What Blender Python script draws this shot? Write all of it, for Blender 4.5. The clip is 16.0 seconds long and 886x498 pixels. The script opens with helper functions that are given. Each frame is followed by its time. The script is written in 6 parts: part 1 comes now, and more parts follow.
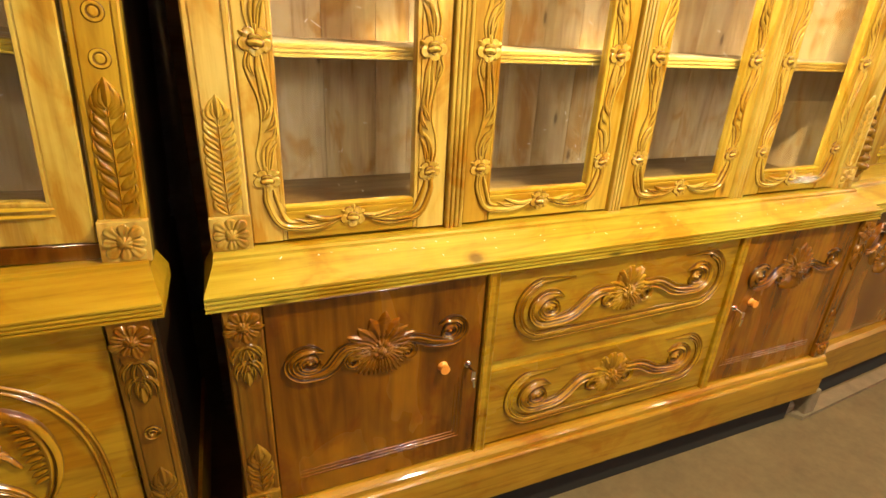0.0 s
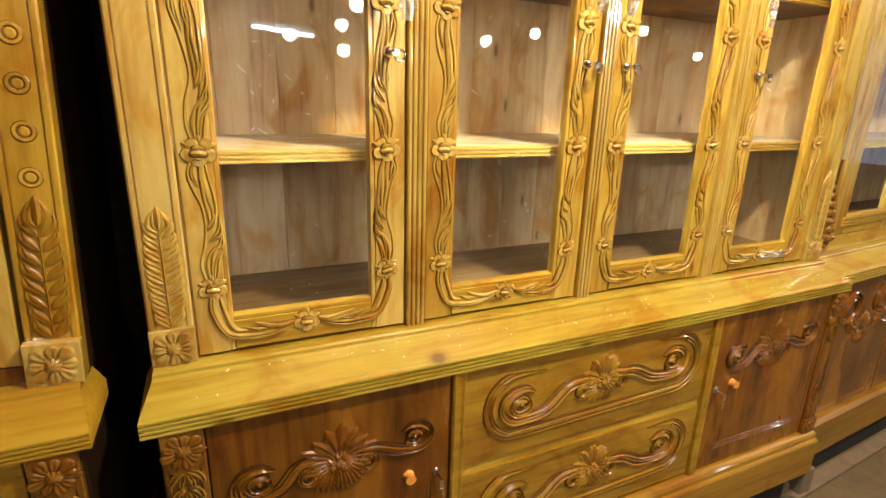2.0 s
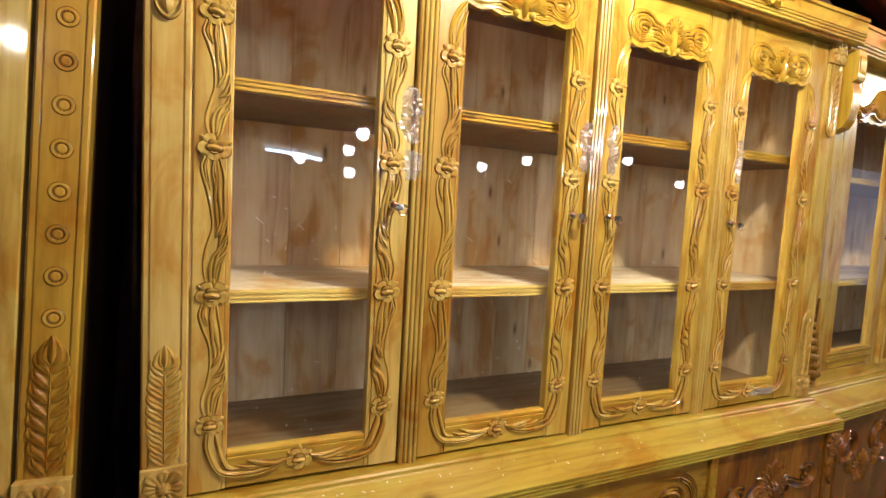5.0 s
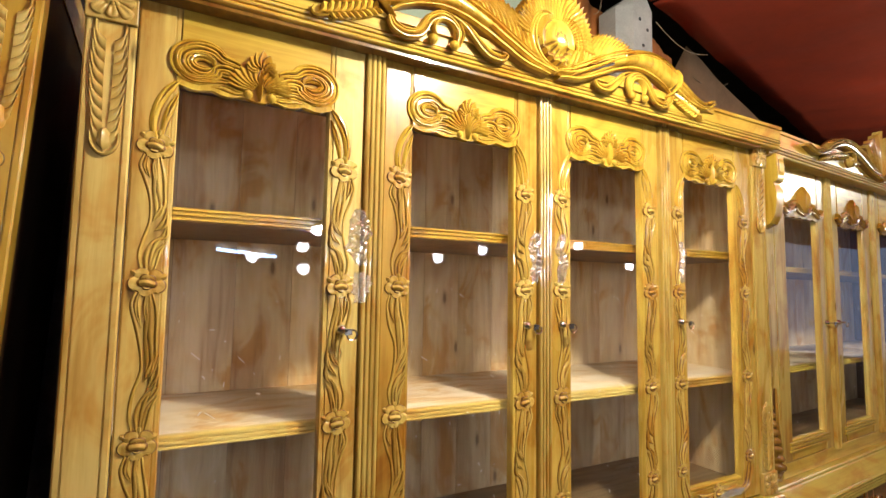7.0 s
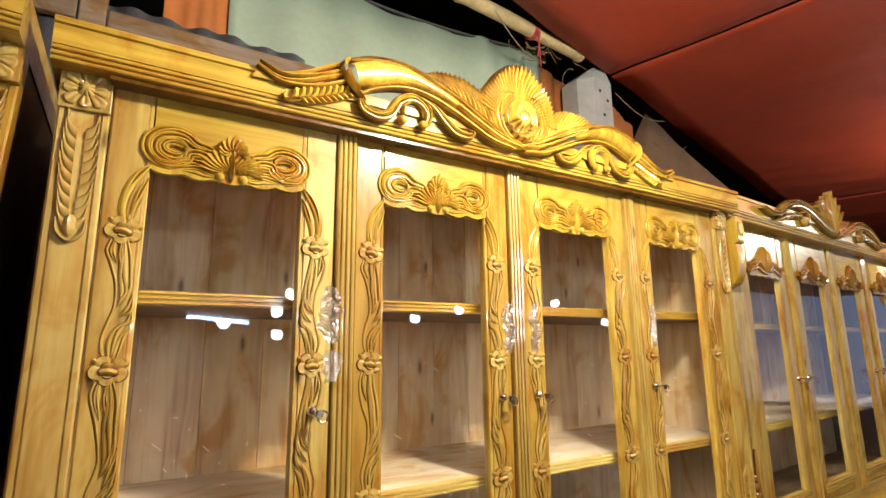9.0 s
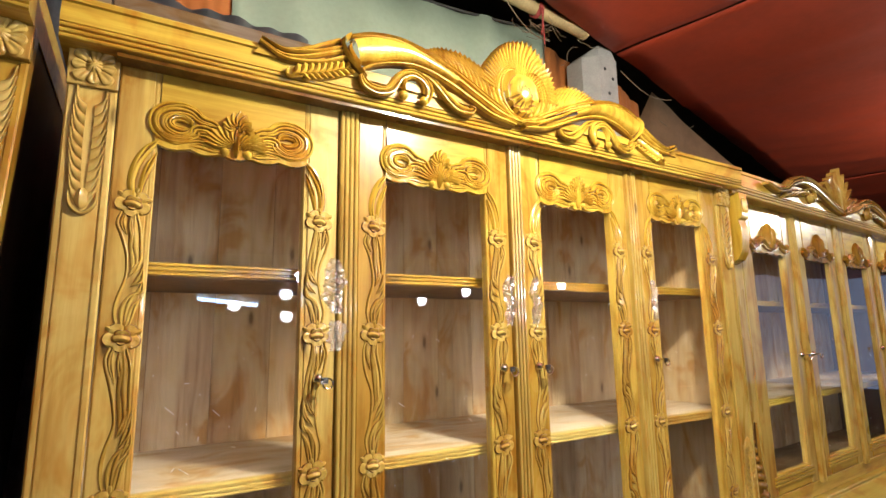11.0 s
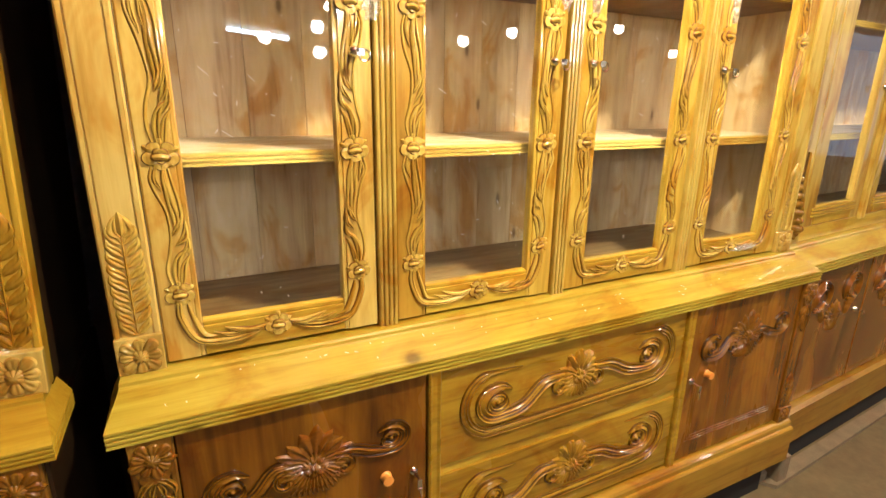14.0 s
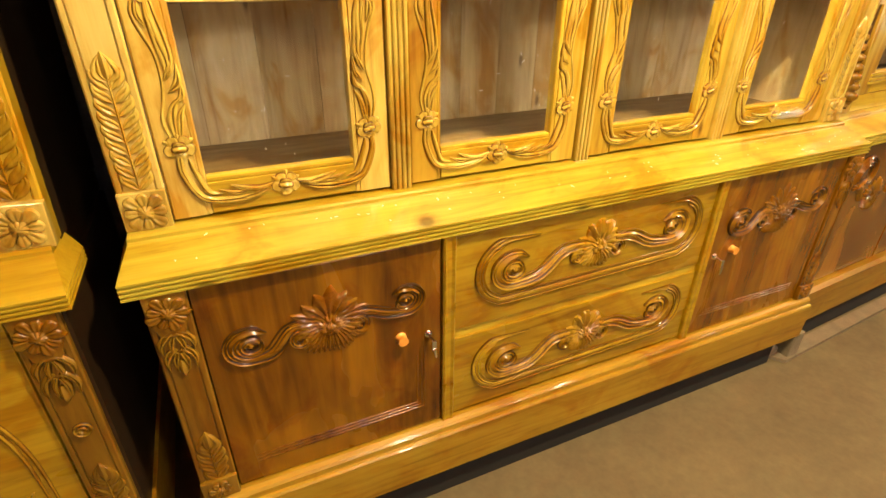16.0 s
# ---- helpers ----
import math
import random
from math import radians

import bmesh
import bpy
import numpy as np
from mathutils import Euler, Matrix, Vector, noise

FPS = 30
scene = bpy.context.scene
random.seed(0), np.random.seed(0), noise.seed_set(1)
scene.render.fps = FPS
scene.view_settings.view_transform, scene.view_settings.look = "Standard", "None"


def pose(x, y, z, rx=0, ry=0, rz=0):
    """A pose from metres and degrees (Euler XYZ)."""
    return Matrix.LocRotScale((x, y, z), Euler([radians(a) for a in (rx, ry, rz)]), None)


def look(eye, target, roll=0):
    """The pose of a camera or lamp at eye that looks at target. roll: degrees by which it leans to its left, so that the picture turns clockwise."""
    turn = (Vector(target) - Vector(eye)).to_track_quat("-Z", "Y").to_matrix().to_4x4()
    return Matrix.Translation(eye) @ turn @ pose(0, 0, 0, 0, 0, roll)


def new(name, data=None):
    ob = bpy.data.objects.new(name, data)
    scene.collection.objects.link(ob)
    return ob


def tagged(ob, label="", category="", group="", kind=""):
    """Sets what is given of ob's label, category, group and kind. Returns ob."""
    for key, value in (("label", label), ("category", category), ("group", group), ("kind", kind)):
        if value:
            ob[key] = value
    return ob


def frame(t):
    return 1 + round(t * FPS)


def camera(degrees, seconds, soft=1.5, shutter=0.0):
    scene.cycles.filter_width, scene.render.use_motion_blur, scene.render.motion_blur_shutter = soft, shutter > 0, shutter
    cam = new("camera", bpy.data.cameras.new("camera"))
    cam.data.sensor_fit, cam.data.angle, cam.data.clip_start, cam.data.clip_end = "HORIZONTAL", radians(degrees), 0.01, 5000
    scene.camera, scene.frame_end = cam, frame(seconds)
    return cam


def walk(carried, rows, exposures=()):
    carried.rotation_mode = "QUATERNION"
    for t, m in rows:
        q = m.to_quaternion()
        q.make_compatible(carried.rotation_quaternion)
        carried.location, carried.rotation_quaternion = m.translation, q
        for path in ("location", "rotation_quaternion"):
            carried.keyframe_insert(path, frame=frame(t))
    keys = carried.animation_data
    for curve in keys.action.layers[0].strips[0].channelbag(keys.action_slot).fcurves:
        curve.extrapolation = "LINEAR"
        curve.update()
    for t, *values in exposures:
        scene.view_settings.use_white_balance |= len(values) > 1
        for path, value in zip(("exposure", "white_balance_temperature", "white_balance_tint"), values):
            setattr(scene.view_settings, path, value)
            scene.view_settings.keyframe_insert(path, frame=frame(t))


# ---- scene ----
cam = camera(81.6, 16.0)
PATH = [
    (0, (-0.207, -1.001, 1.276), (0.525, 0.685, 0.487), 3.0),
    (0.5, (-0.197, -0.995, 1.294), (0.564, 0.673, 0.495), 3.0),
    (1, (-0.17, -0.974, 1.321), (0.624, 0.719, 0.614), 2.3),
    (1.5, (-0.149, -0.951, 1.335), (0.668, 0.77, 0.726), 1.8),
    (2, (-0.131, -0.963, 1.34), (0.671, 0.779, 0.772), 1.6),
    (2.5, (-0.133, -0.981, 1.34), (0.671, 0.779, 0.832), 1.2),
    (3, (-0.142, -1.001, 1.353), (0.672, 0.781, 0.95), 1.1),
    (3.2, (-0.145, -1.007, 1.361), (0.669, 0.79, 1.033), 1.3),
    (5.3, (-0.155, -1.0, 1.435), (0.697, 0.806, 1.329), 3.3),
    (5.5, (-0.154, -0.997, 1.447), (0.71, 0.807, 1.397), 3.3),
    (6, (-0.148, -0.994, 1.477), (0.756, 0.79, 1.532), 1.9),
    (6.5, (-0.139, -0.99, 1.488), (0.795, 0.775, 1.608), 1.2),
    (7, (-0.13, -0.985, 1.496), (0.836, 0.759, 1.659), 0.9),
    (7.5, (-0.129, -0.981, 1.508), (0.862, 0.744, 1.714), 0.3),
    (8, (-0.139, -0.982, 1.523), (0.866, 0.724, 1.801), 0.3),
    (8.5, (-0.137, -0.988, 1.531), (0.881, 0.699, 1.87), 0.2),
    (9, (-0.126, -1.002, 1.532), (0.9, 0.672, 1.911), -0.7),
    (9.2, (-0.125, -1.008, 1.534), (0.903, 0.663, 1.923), -1.0),
    (11.3, (-0.119, -1.025, 1.496), (0.871, 0.689, 1.784), -0.7),
    (11.5, (-0.114, -1.024, 1.492), (0.863, 0.703, 1.742), -0.4),
    (12, (-0.112, -1.02, 1.463), (0.844, 0.733, 1.574), -0.2),
    (12.5, (-0.109, -1.012, 1.434), (0.829, 0.754, 1.383), 0.1),
    (13, (-0.108, -1.003, 1.399), (0.8, 0.765, 1.17), 0.4),
    (13.5, (-0.104, -0.993, 1.368), (0.765, 0.762, 0.96), 0.6),
    (14, (-0.105, -0.975, 1.337), (0.748, 0.744, 0.773), 0.7),
    (14.5, (-0.096, -0.964, 1.307), (0.726, 0.716, 0.6), 0.8),
    (15, (-0.091, -0.957, 1.291), (0.686, 0.687, 0.457), 0.8),
    (15.5, (-0.089, -0.954, 1.274), (0.654, 0.669, 0.371), 0.5),
    (16, (-0.085, -0.947, 1.262), (0.639, 0.652, 0.304), 0.4),
]
EXPOSURE = [(0.0, 0.98, 6850, 2), (1.2, 0.70, 6250, 4), (2.3, 0.52, 5700, 7), (3.2, 0.43, 5400, 10), (5.3, 0.07, 5300, 12), (7.0, 0.07, 5270, 12), (9.0, 0.07, 5240, 12), (11.3, 0.08, 5270, 12), (12.5, 0.11, 5400, 11), (14.0, 0.80, 5900, 6), (16.0, 1.14, 7200, 2)]
walk(cam, [(t, look(eye, target, roll)) for t, eye, target, roll in PATH], EXPOSURE)

# ---- light ----
world = bpy.data.worlds.new("world")
scene.world = world
world.use_nodes = True
bg = world.node_tree.nodes["Background"]
bg.inputs[0].default_value = (0.36, 0.39, 0.48, 1)
bg.inputs[1].default_value = 0.72


def lamp(at, watts, colour=(1.0, 0.96, 0.94), radius=0.045):
    data = bpy.data.lights.new("bulb_light", "POINT")
    data.energy, data.color, data.shadow_soft_size = watts, colour, radius
    ob = new("bulb_light", data)
    ob.location = at
    return ob


# x, y, z and power of each hanging bulb of the shop
BULBS = [
    (0.95, -2.98, 1.96, 92), (0.84, -2.98, 1.82, 6), (0.85, -2.98, 1.65, 4), (2.03, -2.98, 1.79, 4),
    (2.50, -2.98, 1.88, 6), (3.70, -2.98, 1.985, 8), (4.46, -2.98, 1.80, 5), (0.47, -2.98, 1.73, 4),
]
OVERHEAD = [(0.70, -0.78, 2.34, 215), (4.35, -0.75, 2.38, 250), (-1.22, -2.98, 2.29, 35)]
for x, y, z, p in BULBS:
    lamp((x, y, z), p)
for x, y, z, p in OVERHEAD:
    lamp((x, y, z), p, (1.0, 0.86, 0.57))


# ---- materials ----
class Nodes:
    def __init__(self, name):
        self.m = bpy.data.materials.new(name)
        self.m.use_nodes = True
        self.t = self.m.node_tree
        self.b = self.t.nodes["Principled BSDF"]

    def n(self, kind, **kw):
        node = self.t.nodes.new(kind)
        for k, v in kw.items():
            if k == "op":
                node.operation = v
            elif k == "blend":
                node.blend_type = v
            else:
                node.inputs[k.replace("_", " ")].default_value = v
        return node

    def l(self, a, b):
        self.t.links.new(a, b)

    def ramp(self, fac, stops):
        r = self.t.nodes.new("ShaderNodeValToRGB")
        while len(r.color_ramp.elements) < len(stops):
            r.color_ramp.elements.new(0.5)
        for e, (p, c) in zip(r.color_ramp.elements, stops):
            e.position, e.color = p, (*c, 1)
        self.l(fac, r.inputs[0])
        return r.outputs[0]

    def mix(self, fac, a, b, blend="MIX"):
        m = self.t.nodes.new("ShaderNodeMix")
        m.data_type, m.blend_type = "RGBA", blend
        for v, i in ((fac, 0), (a, 6), (b, 7)):
            if isinstance(v, (int, float)):
                m.inputs[i].default_value = v
            elif isinstance(v, tuple):
                m.inputs[i].default_value = (*v, 1)
            else:
                self.l(v, m.inputs[i])
        return m.outputs[2]

    def coords(self, stretch=(1, 1, 1), shift=True):
        tc = self.t.nodes.new("ShaderNodeTexCoord")
        mp = self.t.nodes.new("ShaderNodeMapping")
        mp.inputs["Scale"].default_value = stretch
        self.l(tc.outputs["Object"], mp.inputs["Vector"])
        if shift:
            oi = self.t.nodes.new("ShaderNodeObjectInfo")
            mu = self.n("ShaderNodeMath", op="MULTIPLY")
            mu.inputs[1].default_value = 37.0
            self.l(oi.outputs["Random"], mu.inputs[0])
            self.l(mu.outputs[0], mp.inputs["Location"])
        return mp.outputs[0]

    def noise(self, vec, scale, detail=4.0, rough=0.55, dist=0.0):
        x = self.t.nodes.new("ShaderNodeTexNoise")
        x.inputs["Scale"].default_value, x.inputs["Detail"].default_value = scale, detail
        x.inputs["Roughness"].default_value, x.inputs["Distortion"].default_value = rough, dist
        self.l(vec, x.inputs["Vector"])
        return x.outputs["Fac"]

    def bump(self, height, strength=0.2, dist=0.002):
        b = self.t.nodes.new("ShaderNodeBump")
        b.inputs["Strength"].default_value, b.inputs["Distance"].default_value = strength, dist
        self.l(height, b.inputs["Height"])
        self.l(b.outputs[0], self.b.inputs["Normal"])

    def set(self, **kw):
        for k, v in kw.items():
            self.b.inputs[k.replace("_", " ")].default_value = v
        return self


def wood(name, dark, mid, light, axis="z", rough=0.3, coat=0.5, blotch=0.42, knots=0.0, rings=0.26, vary=0.82, relief=0.0):
    """Board wood: contour rings of the heart, fine grain along an axis, warm blotches and a few knots."""
    w = Nodes(name)
    k = {"x": (0.07, 1, 1), "z": (1, 1, 0.07), "y": (1, 0.07, 1)}[axis]
    grain = w.noise(w.coords(k), 34, 5, 0.62, 0.8)
    col = w.ramp(grain, [(0.34, dark), (0.45, mid), (0.60, light)])
    fine = w.noise(w.coords(tuple(0.03 if c < 1 else 1.0 for c in k)), 170, 3, 0.6)
    col = w.mix(0.17, col, w.ramp(fine, [(0.36, dark), (0.58, light)]))
    # contour lines of a slow field read as cathedral figure
    field = w.noise(w.coords(tuple(0.11 if c < 1 else 1.0 for c in k)), 4.2, 1.5, 0.5, 0.35)
    m1 = w.n("ShaderNodeMath", op="MULTIPLY")
    m1.inputs[1].default_value = 120.0
    w.l(field, m1.inputs[0])
    m2 = w.n("ShaderNodeMath", op="SINE")
    w.l(m1.outputs[0], m2.inputs[0])
    m3 = w.n("ShaderNodeMapRange")
    m3.inputs[1].default_value, m3.inputs[2].default_value = -1.0, 1.0
    w.l(m2.outputs[0], m3.inputs[0])
    patch = w.noise(w.coords(tuple(0.3 if c < 1 else 1.0 for c in k)), 3.0, 2, 0.5)
    much = w.n("ShaderNodeMapRange")
    much.inputs[1].default_value, much.inputs[2].default_value = 0.35, 0.65
    much.inputs[3].default_value, much.inputs[4].default_value = rings * 0.25, rings
    w.l(patch, much.inputs[0])
    col = w.mix(much.outputs[0], col, w.ramp(m3.outputs[0], [(0.0, dark), (0.30, mid), (0.75, light)]))
    big = w.noise(w.coords(tuple(0.3 if c < 1 else 1.0 for c in k)), 5.5, 3, 0.6, 0.5)
    warm = (dark[0] * 1.25, dark[1] * 1.12, dark[2] * 0.9)
    col = w.mix(blotch, col, w.ramp(big, [(0.34, warm), (0.50, mid), (0.66, light)]))
    if knots:
        v = w.t.nodes.new("ShaderNodeTexVoronoi")
        v.voronoi_dimensions = "2D"
        v.inputs["Scale"].default_value = 6.5
        vec = w.coords((1, 1, 0.34) if axis == "z" else (0.34, 1, 1))
        vec.node.inputs["Rotation"].default_value = (math.pi / 2, 0, 0)
        w.l(vec, v.inputs["Vector"])
        some = w.n("ShaderNodeMath", op="GREATER_THAN")
        some.inputs[1].default_value = 0.48
        w.l(v.outputs["Color"], some.inputs[0])
        spot = w.ramp(v.outputs["Distance"], [(0.022, (knots, knots, knots)), (0.045, (knots * 0.35,) * 3), (0.075, (0, 0, 0))])
        spot = w.mix(1.0, spot, some.outputs[0], "MULTIPLY")
        col = w.mix(spot, col, tuple(c * 0.35 for c in dark))
    # brushed-on stain that took unevenly, in orange-brown clouds
    cloud = w.noise(w.coords(tuple(0.55 if c < 1 else 1.0 for c in k)), 8.5, 4, 0.62, 0.9)
    col = w.mix(1.0, col, w.ramp(cloud, [(0.40, (1.05, 1.06, 1.08)), (0.52, (1.0, 0.96, 0.86)), (0.63, (0.84, 0.64, 0.34))]), "MULTIPLY")
    oi = w.t.nodes.new("ShaderNodeObjectInfo")
    tone = w.ramp(oi.outputs["Random"], [(0.0, (vary + 0.06, vary + 0.03, vary - 0.04)), (1.0, (1.06, 1.06, 1.06))])
    col = w.mix(1.0, col, tone, "MULTIPLY")
    w.l(col, w.b.inputs["Base Color"])
    r = w.n("ShaderNodeMapRange")
    r.inputs[3].default_value, r.inputs[4].default_value = rough - 0.08, rough + 0.12
    w.l(big, r.inputs[0])
    w.l(r.outputs[0], w.b.inputs["Roughness"])
    w.set(Coat_Weight=min(1.0, coat * 1.4), Coat_Roughness=0.07, Specular_IOR_Level=0.28)
    if relief:
        w.bump(w.noise(w.coords(), 95, 3, 0.6, 0.6), relief, 0.004)
    else:
        w.bump(fine, 0.12, 0.001)
    return w.m


GOLD = ((0.22, 0.107, 0.013), (0.48, 0.330, 0.058), (0.66, 0.510, 0.130))
GOLD_LONG = ((0.22, 0.107, 0.008), (0.49, 0.318, 0.026), (0.67, 0.492, 0.062))
gold_v = wood("varnished_gold_wood", *GOLD, "z", 0.26, 0.8, knots=0.7)
top_m = wood("yellow_worktop_wood", (0.28, 0.180, 0.013), (0.43, 0.328, 0.032), (0.54, 0.440, 0.066), "x", 0.30, 0.5, 0.35, 0.8, 0.14)
honey_top = wood("honey_worktop_wood", (0.23, 0.118, 0.008), (0.36, 0.222, 0.014), (0.45, 0.305, 0.028), "x", 0.30, 0.5, 0.35, 0.8, 0.14)
gold_h = wood("varnished_gold_wood_long", *GOLD_LONG, "x", knots=0.6)
gold_t = wood("tan_varnished_wood", (0.24, 0.130, 0.026), (0.51, 0.350, 0.072), (0.70, 0.540, 0.150), "z", knots=0.9, rings=0.5)
gold_o = wood("orange_brown_varnished_wood", (0.17, 0.075, 0.008), (0.38, 0.210, 0.020), (0.56, 0.37, 0.050), "z", knots=0.7)
gold_a = wood("amber_gold_varnished_wood", (0.20, 0.090, 0.008), (0.46, 0.290, 0.032), (0.64, 0.460, 0.078), "z", 0.26, 0.8, knots=0.7)
shelf_m = wood("pale_shelf_edge_wood", (0.30, 0.185, 0.03), (0.46, 0.325, 0.07), (0.58, 0.44, 0.13), "x", 0.35, 0.3)
carved = wood("carved_gold_wood", (0.25, 0.130, 0.008), (0.50, 0.318, 0.022), (0.67, 0.475, 0.050), "z", 0.20, 1.2, rings=0.15, relief=0.35)
rose_carved = wood("stained_carved_rose", (0.26, 0.142, 0.016), (0.48, 0.322, 0.054), (0.65, 0.482, 0.115), "z", 0.20, 1.2, rings=0.15, relief=0.35)
pale_v = wood("pale_varnished_wood", (0.29, 0.175, 0.030), (0.50, 0.350, 0.082), (0.66, 0.510, 0.165), "z", 0.30, 0.5, knots=0.8)
pale_carved = wood("pale_carved_wood", (0.25, 0.140, 0.024), (0.44, 0.295, 0.058), (0.59, 0.435, 0.120), "z", 0.26, 0.7, rings=0.15)
brown_v = wood("brown_varnished_wood", (0.040, 0.010, 0.001), (0.168, 0.062, 0.003), (0.345, 0.148, 0.008), "z", 0.24, 0.6, 0.68, rings=0.65)
amber_v = wood("amber_varnished_wood_upright", (0.20, 0.090, 0.008), (0.36, 0.19, 0.018), (0.47, 0.29, 0.034), "z", 0.28, 0.6)
honey_v = wood("honey_varnished_wood_upright", (0.24, 0.115, 0.009), (0.43, 0.250, 0.020), (0.56, 0.365, 0.038), "z", 0.28, 0.6)
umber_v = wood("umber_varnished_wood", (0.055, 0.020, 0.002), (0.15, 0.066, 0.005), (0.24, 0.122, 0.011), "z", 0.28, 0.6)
umber_carved = wood("umber_carved_wood", (0.09, 0.036, 0.003), (0.20, 0.098, 0.008), (0.31, 0.170, 0.020), "z", 0.22, 0.8, rings=0.15, relief=0.3)
amber_carved = wood("amber_carved_wood", (0.15, 0.066, 0.005), (0.33, 0.175, 0.011), (0.47, 0.275, 0.022), "z", 0.22, 0.8, rings=0.15, relief=0.3)
brown_carved = wood("brown_carved_wood", (0.075, 0.025, 0.002), (0.18, 0.072, 0.005), (0.29, 0.132, 0.011), "x", 0.16, 0.9, rings=0.2, relief=0.3)
amber_h = wood("amber_varnished_wood", (0.15, 0.070, 0.004), (0.345, 0.195, 0.011), (0.49, 0.308, 0.022), "x", 0.26, 0.7, knots=0.5)
inner = wood("bare_inner_board", (0.30, 0.180, 0.095), (0.58, 0.435, 0.245), (0.74, 0.590, 0.360), "z", 0.6, 0.0, 0.50, 0.75, 0.12, 0.72)
inner_shelf = wood("bare_shelf_board", (0.44, 0.34, 0.23), (0.62, 0.50, 0.36), (0.73, 0.62, 0.47), "x", 0.6, 0.0, 0.3)
# Near-black because the gaps between cabinets are unlit; the shade is in the colour.
unlit_board = wood("unlit_dark_board", (0.012, 0.006, 0.002), (0.022, 0.011, 0.004), (0.034, 0.018, 0.007), "z", 0.5, 0.1)
# Colours for carved cuts: pooled stain and the groove's shade in one.
groove_brown = wood("black_brown_stain_and_shade_in_grooves", (0.020, 0.007, 0.001), (0.042, 0.016, 0.002), (0.070, 0.028, 0.004), "z", 0.35, 0.4, rings=0.1)
groove_amber = wood("brown_stain_and_shade_in_grooves", (0.065, 0.026, 0.002), (0.125, 0.056, 0.004), (0.18, 0.088, 0.008), "z", 0.35, 0.4, rings=0.1)
groove = wood("dark_stain_and_shade_in_grooves", (0.10, 0.042, 0.003), (0.175, 0.083, 0.007), (0.24, 0.122, 0.012), "z", 0.35, 0.4, rings=0.1)


def plain(name, colour, rough=0.6, metal=0.0, vary=0.25, scale=8.0, bump=0.15):
    w = Nodes(name)
    f = w.noise(w.coords(), scale, 5, 0.6)
    f2 = w.noise(w.coords(), scale * 9, 4, 0.6)
    lo, hi = tuple(c * (1 - vary) for c in colour), tuple(min(1, c * (1 + vary)) for c in colour)
    col = w.mix(0.35, w.ramp(f, [(0.3, lo), (0.7, hi)]), w.ramp(f2, [(0.3, lo), (0.7, hi)]))
    w.l(col, w.b.inputs["Base Color"])
    w.set(Roughness=rough, Metallic=metal)
    w.bump(f2, bump, 0.003)
    return w.m


tarp_red = plain("red_tarpaulin", (0.31, 0.036, 0.008), 0.62, 0, 0.22, 2.5)
cloth_green = plain("grey_green_cloth", (0.36, 0.42, 0.30), 0.85, 0, 0.12, 5)
cloth_orange = plain("orange_cloth", (0.52, 0.17, 0.03), 0.8, 0, 0.12, 5)
cloth_beige = plain("beige_cloth", (0.185, 0.102, 0.046), 0.85, 0, 0.25, 6)
tin = plain("old_tin_sheet", (0.45, 0.46, 0.50), 0.35, 0.8, 0.25, 9)
grey_wood = wood("weathered_grey_timber", (0.13, 0.092, 0.06), (0.23, 0.17, 0.115), (0.32, 0.25, 0.18), "x", 0.75, 0.0)
white_post = plain("flaking_white_paint", (0.40, 0.385, 0.35), 0.7, 0, 0.2, 14, 0.5)
bamboo = plain("bamboo", (0.42, 0.31, 0.14), 0.5, 0, 0.3, 10)
concrete = plain("dusty_concrete", (0.128, 0.096, 0.044), 0.85, 0, 0.28, 4, 0.3)
brick_m = plain("dusty_block", (0.19, 0.145, 0.085), 0.85, 0, 0.25, 20, 0.5)
shed_dark = plain("dark_shed_board", (0.05, 0.045, 0.04), 0.9, 0, 0.3, 6)
wall_m = plain("dim_shop_wall", (0.12, 0.10, 0.08), 0.85, 0, 0.2, 3)
chrome = plain("worn_chrome", (0.75, 0.74, 0.72), 0.18, 1.0, 0.08, 30, 0.05)
brass = plain("dull_lock_metal", (0.70, 0.62, 0.50), 0.25, 1.0, 0.1, 30, 0.05)
knob_orange = plain("orange_plastic_knob", (0.80, 0.33, 0.06), 0.35, 0, 0.08, 30, 0.05)
# Near-black that stands for the shade below the plinths.
shade_black = plain("black_plinth_shade", (0.012, 0.010, 0.008), 0.95)
black_plastic = plain("black_plastic", (0.02, 0.02, 0.02), 0.4, 0, 0.2, 20)
string_red = plain("red_string", (0.35, 0.05, 0.04), 0.8, 0, 0.2, 40)


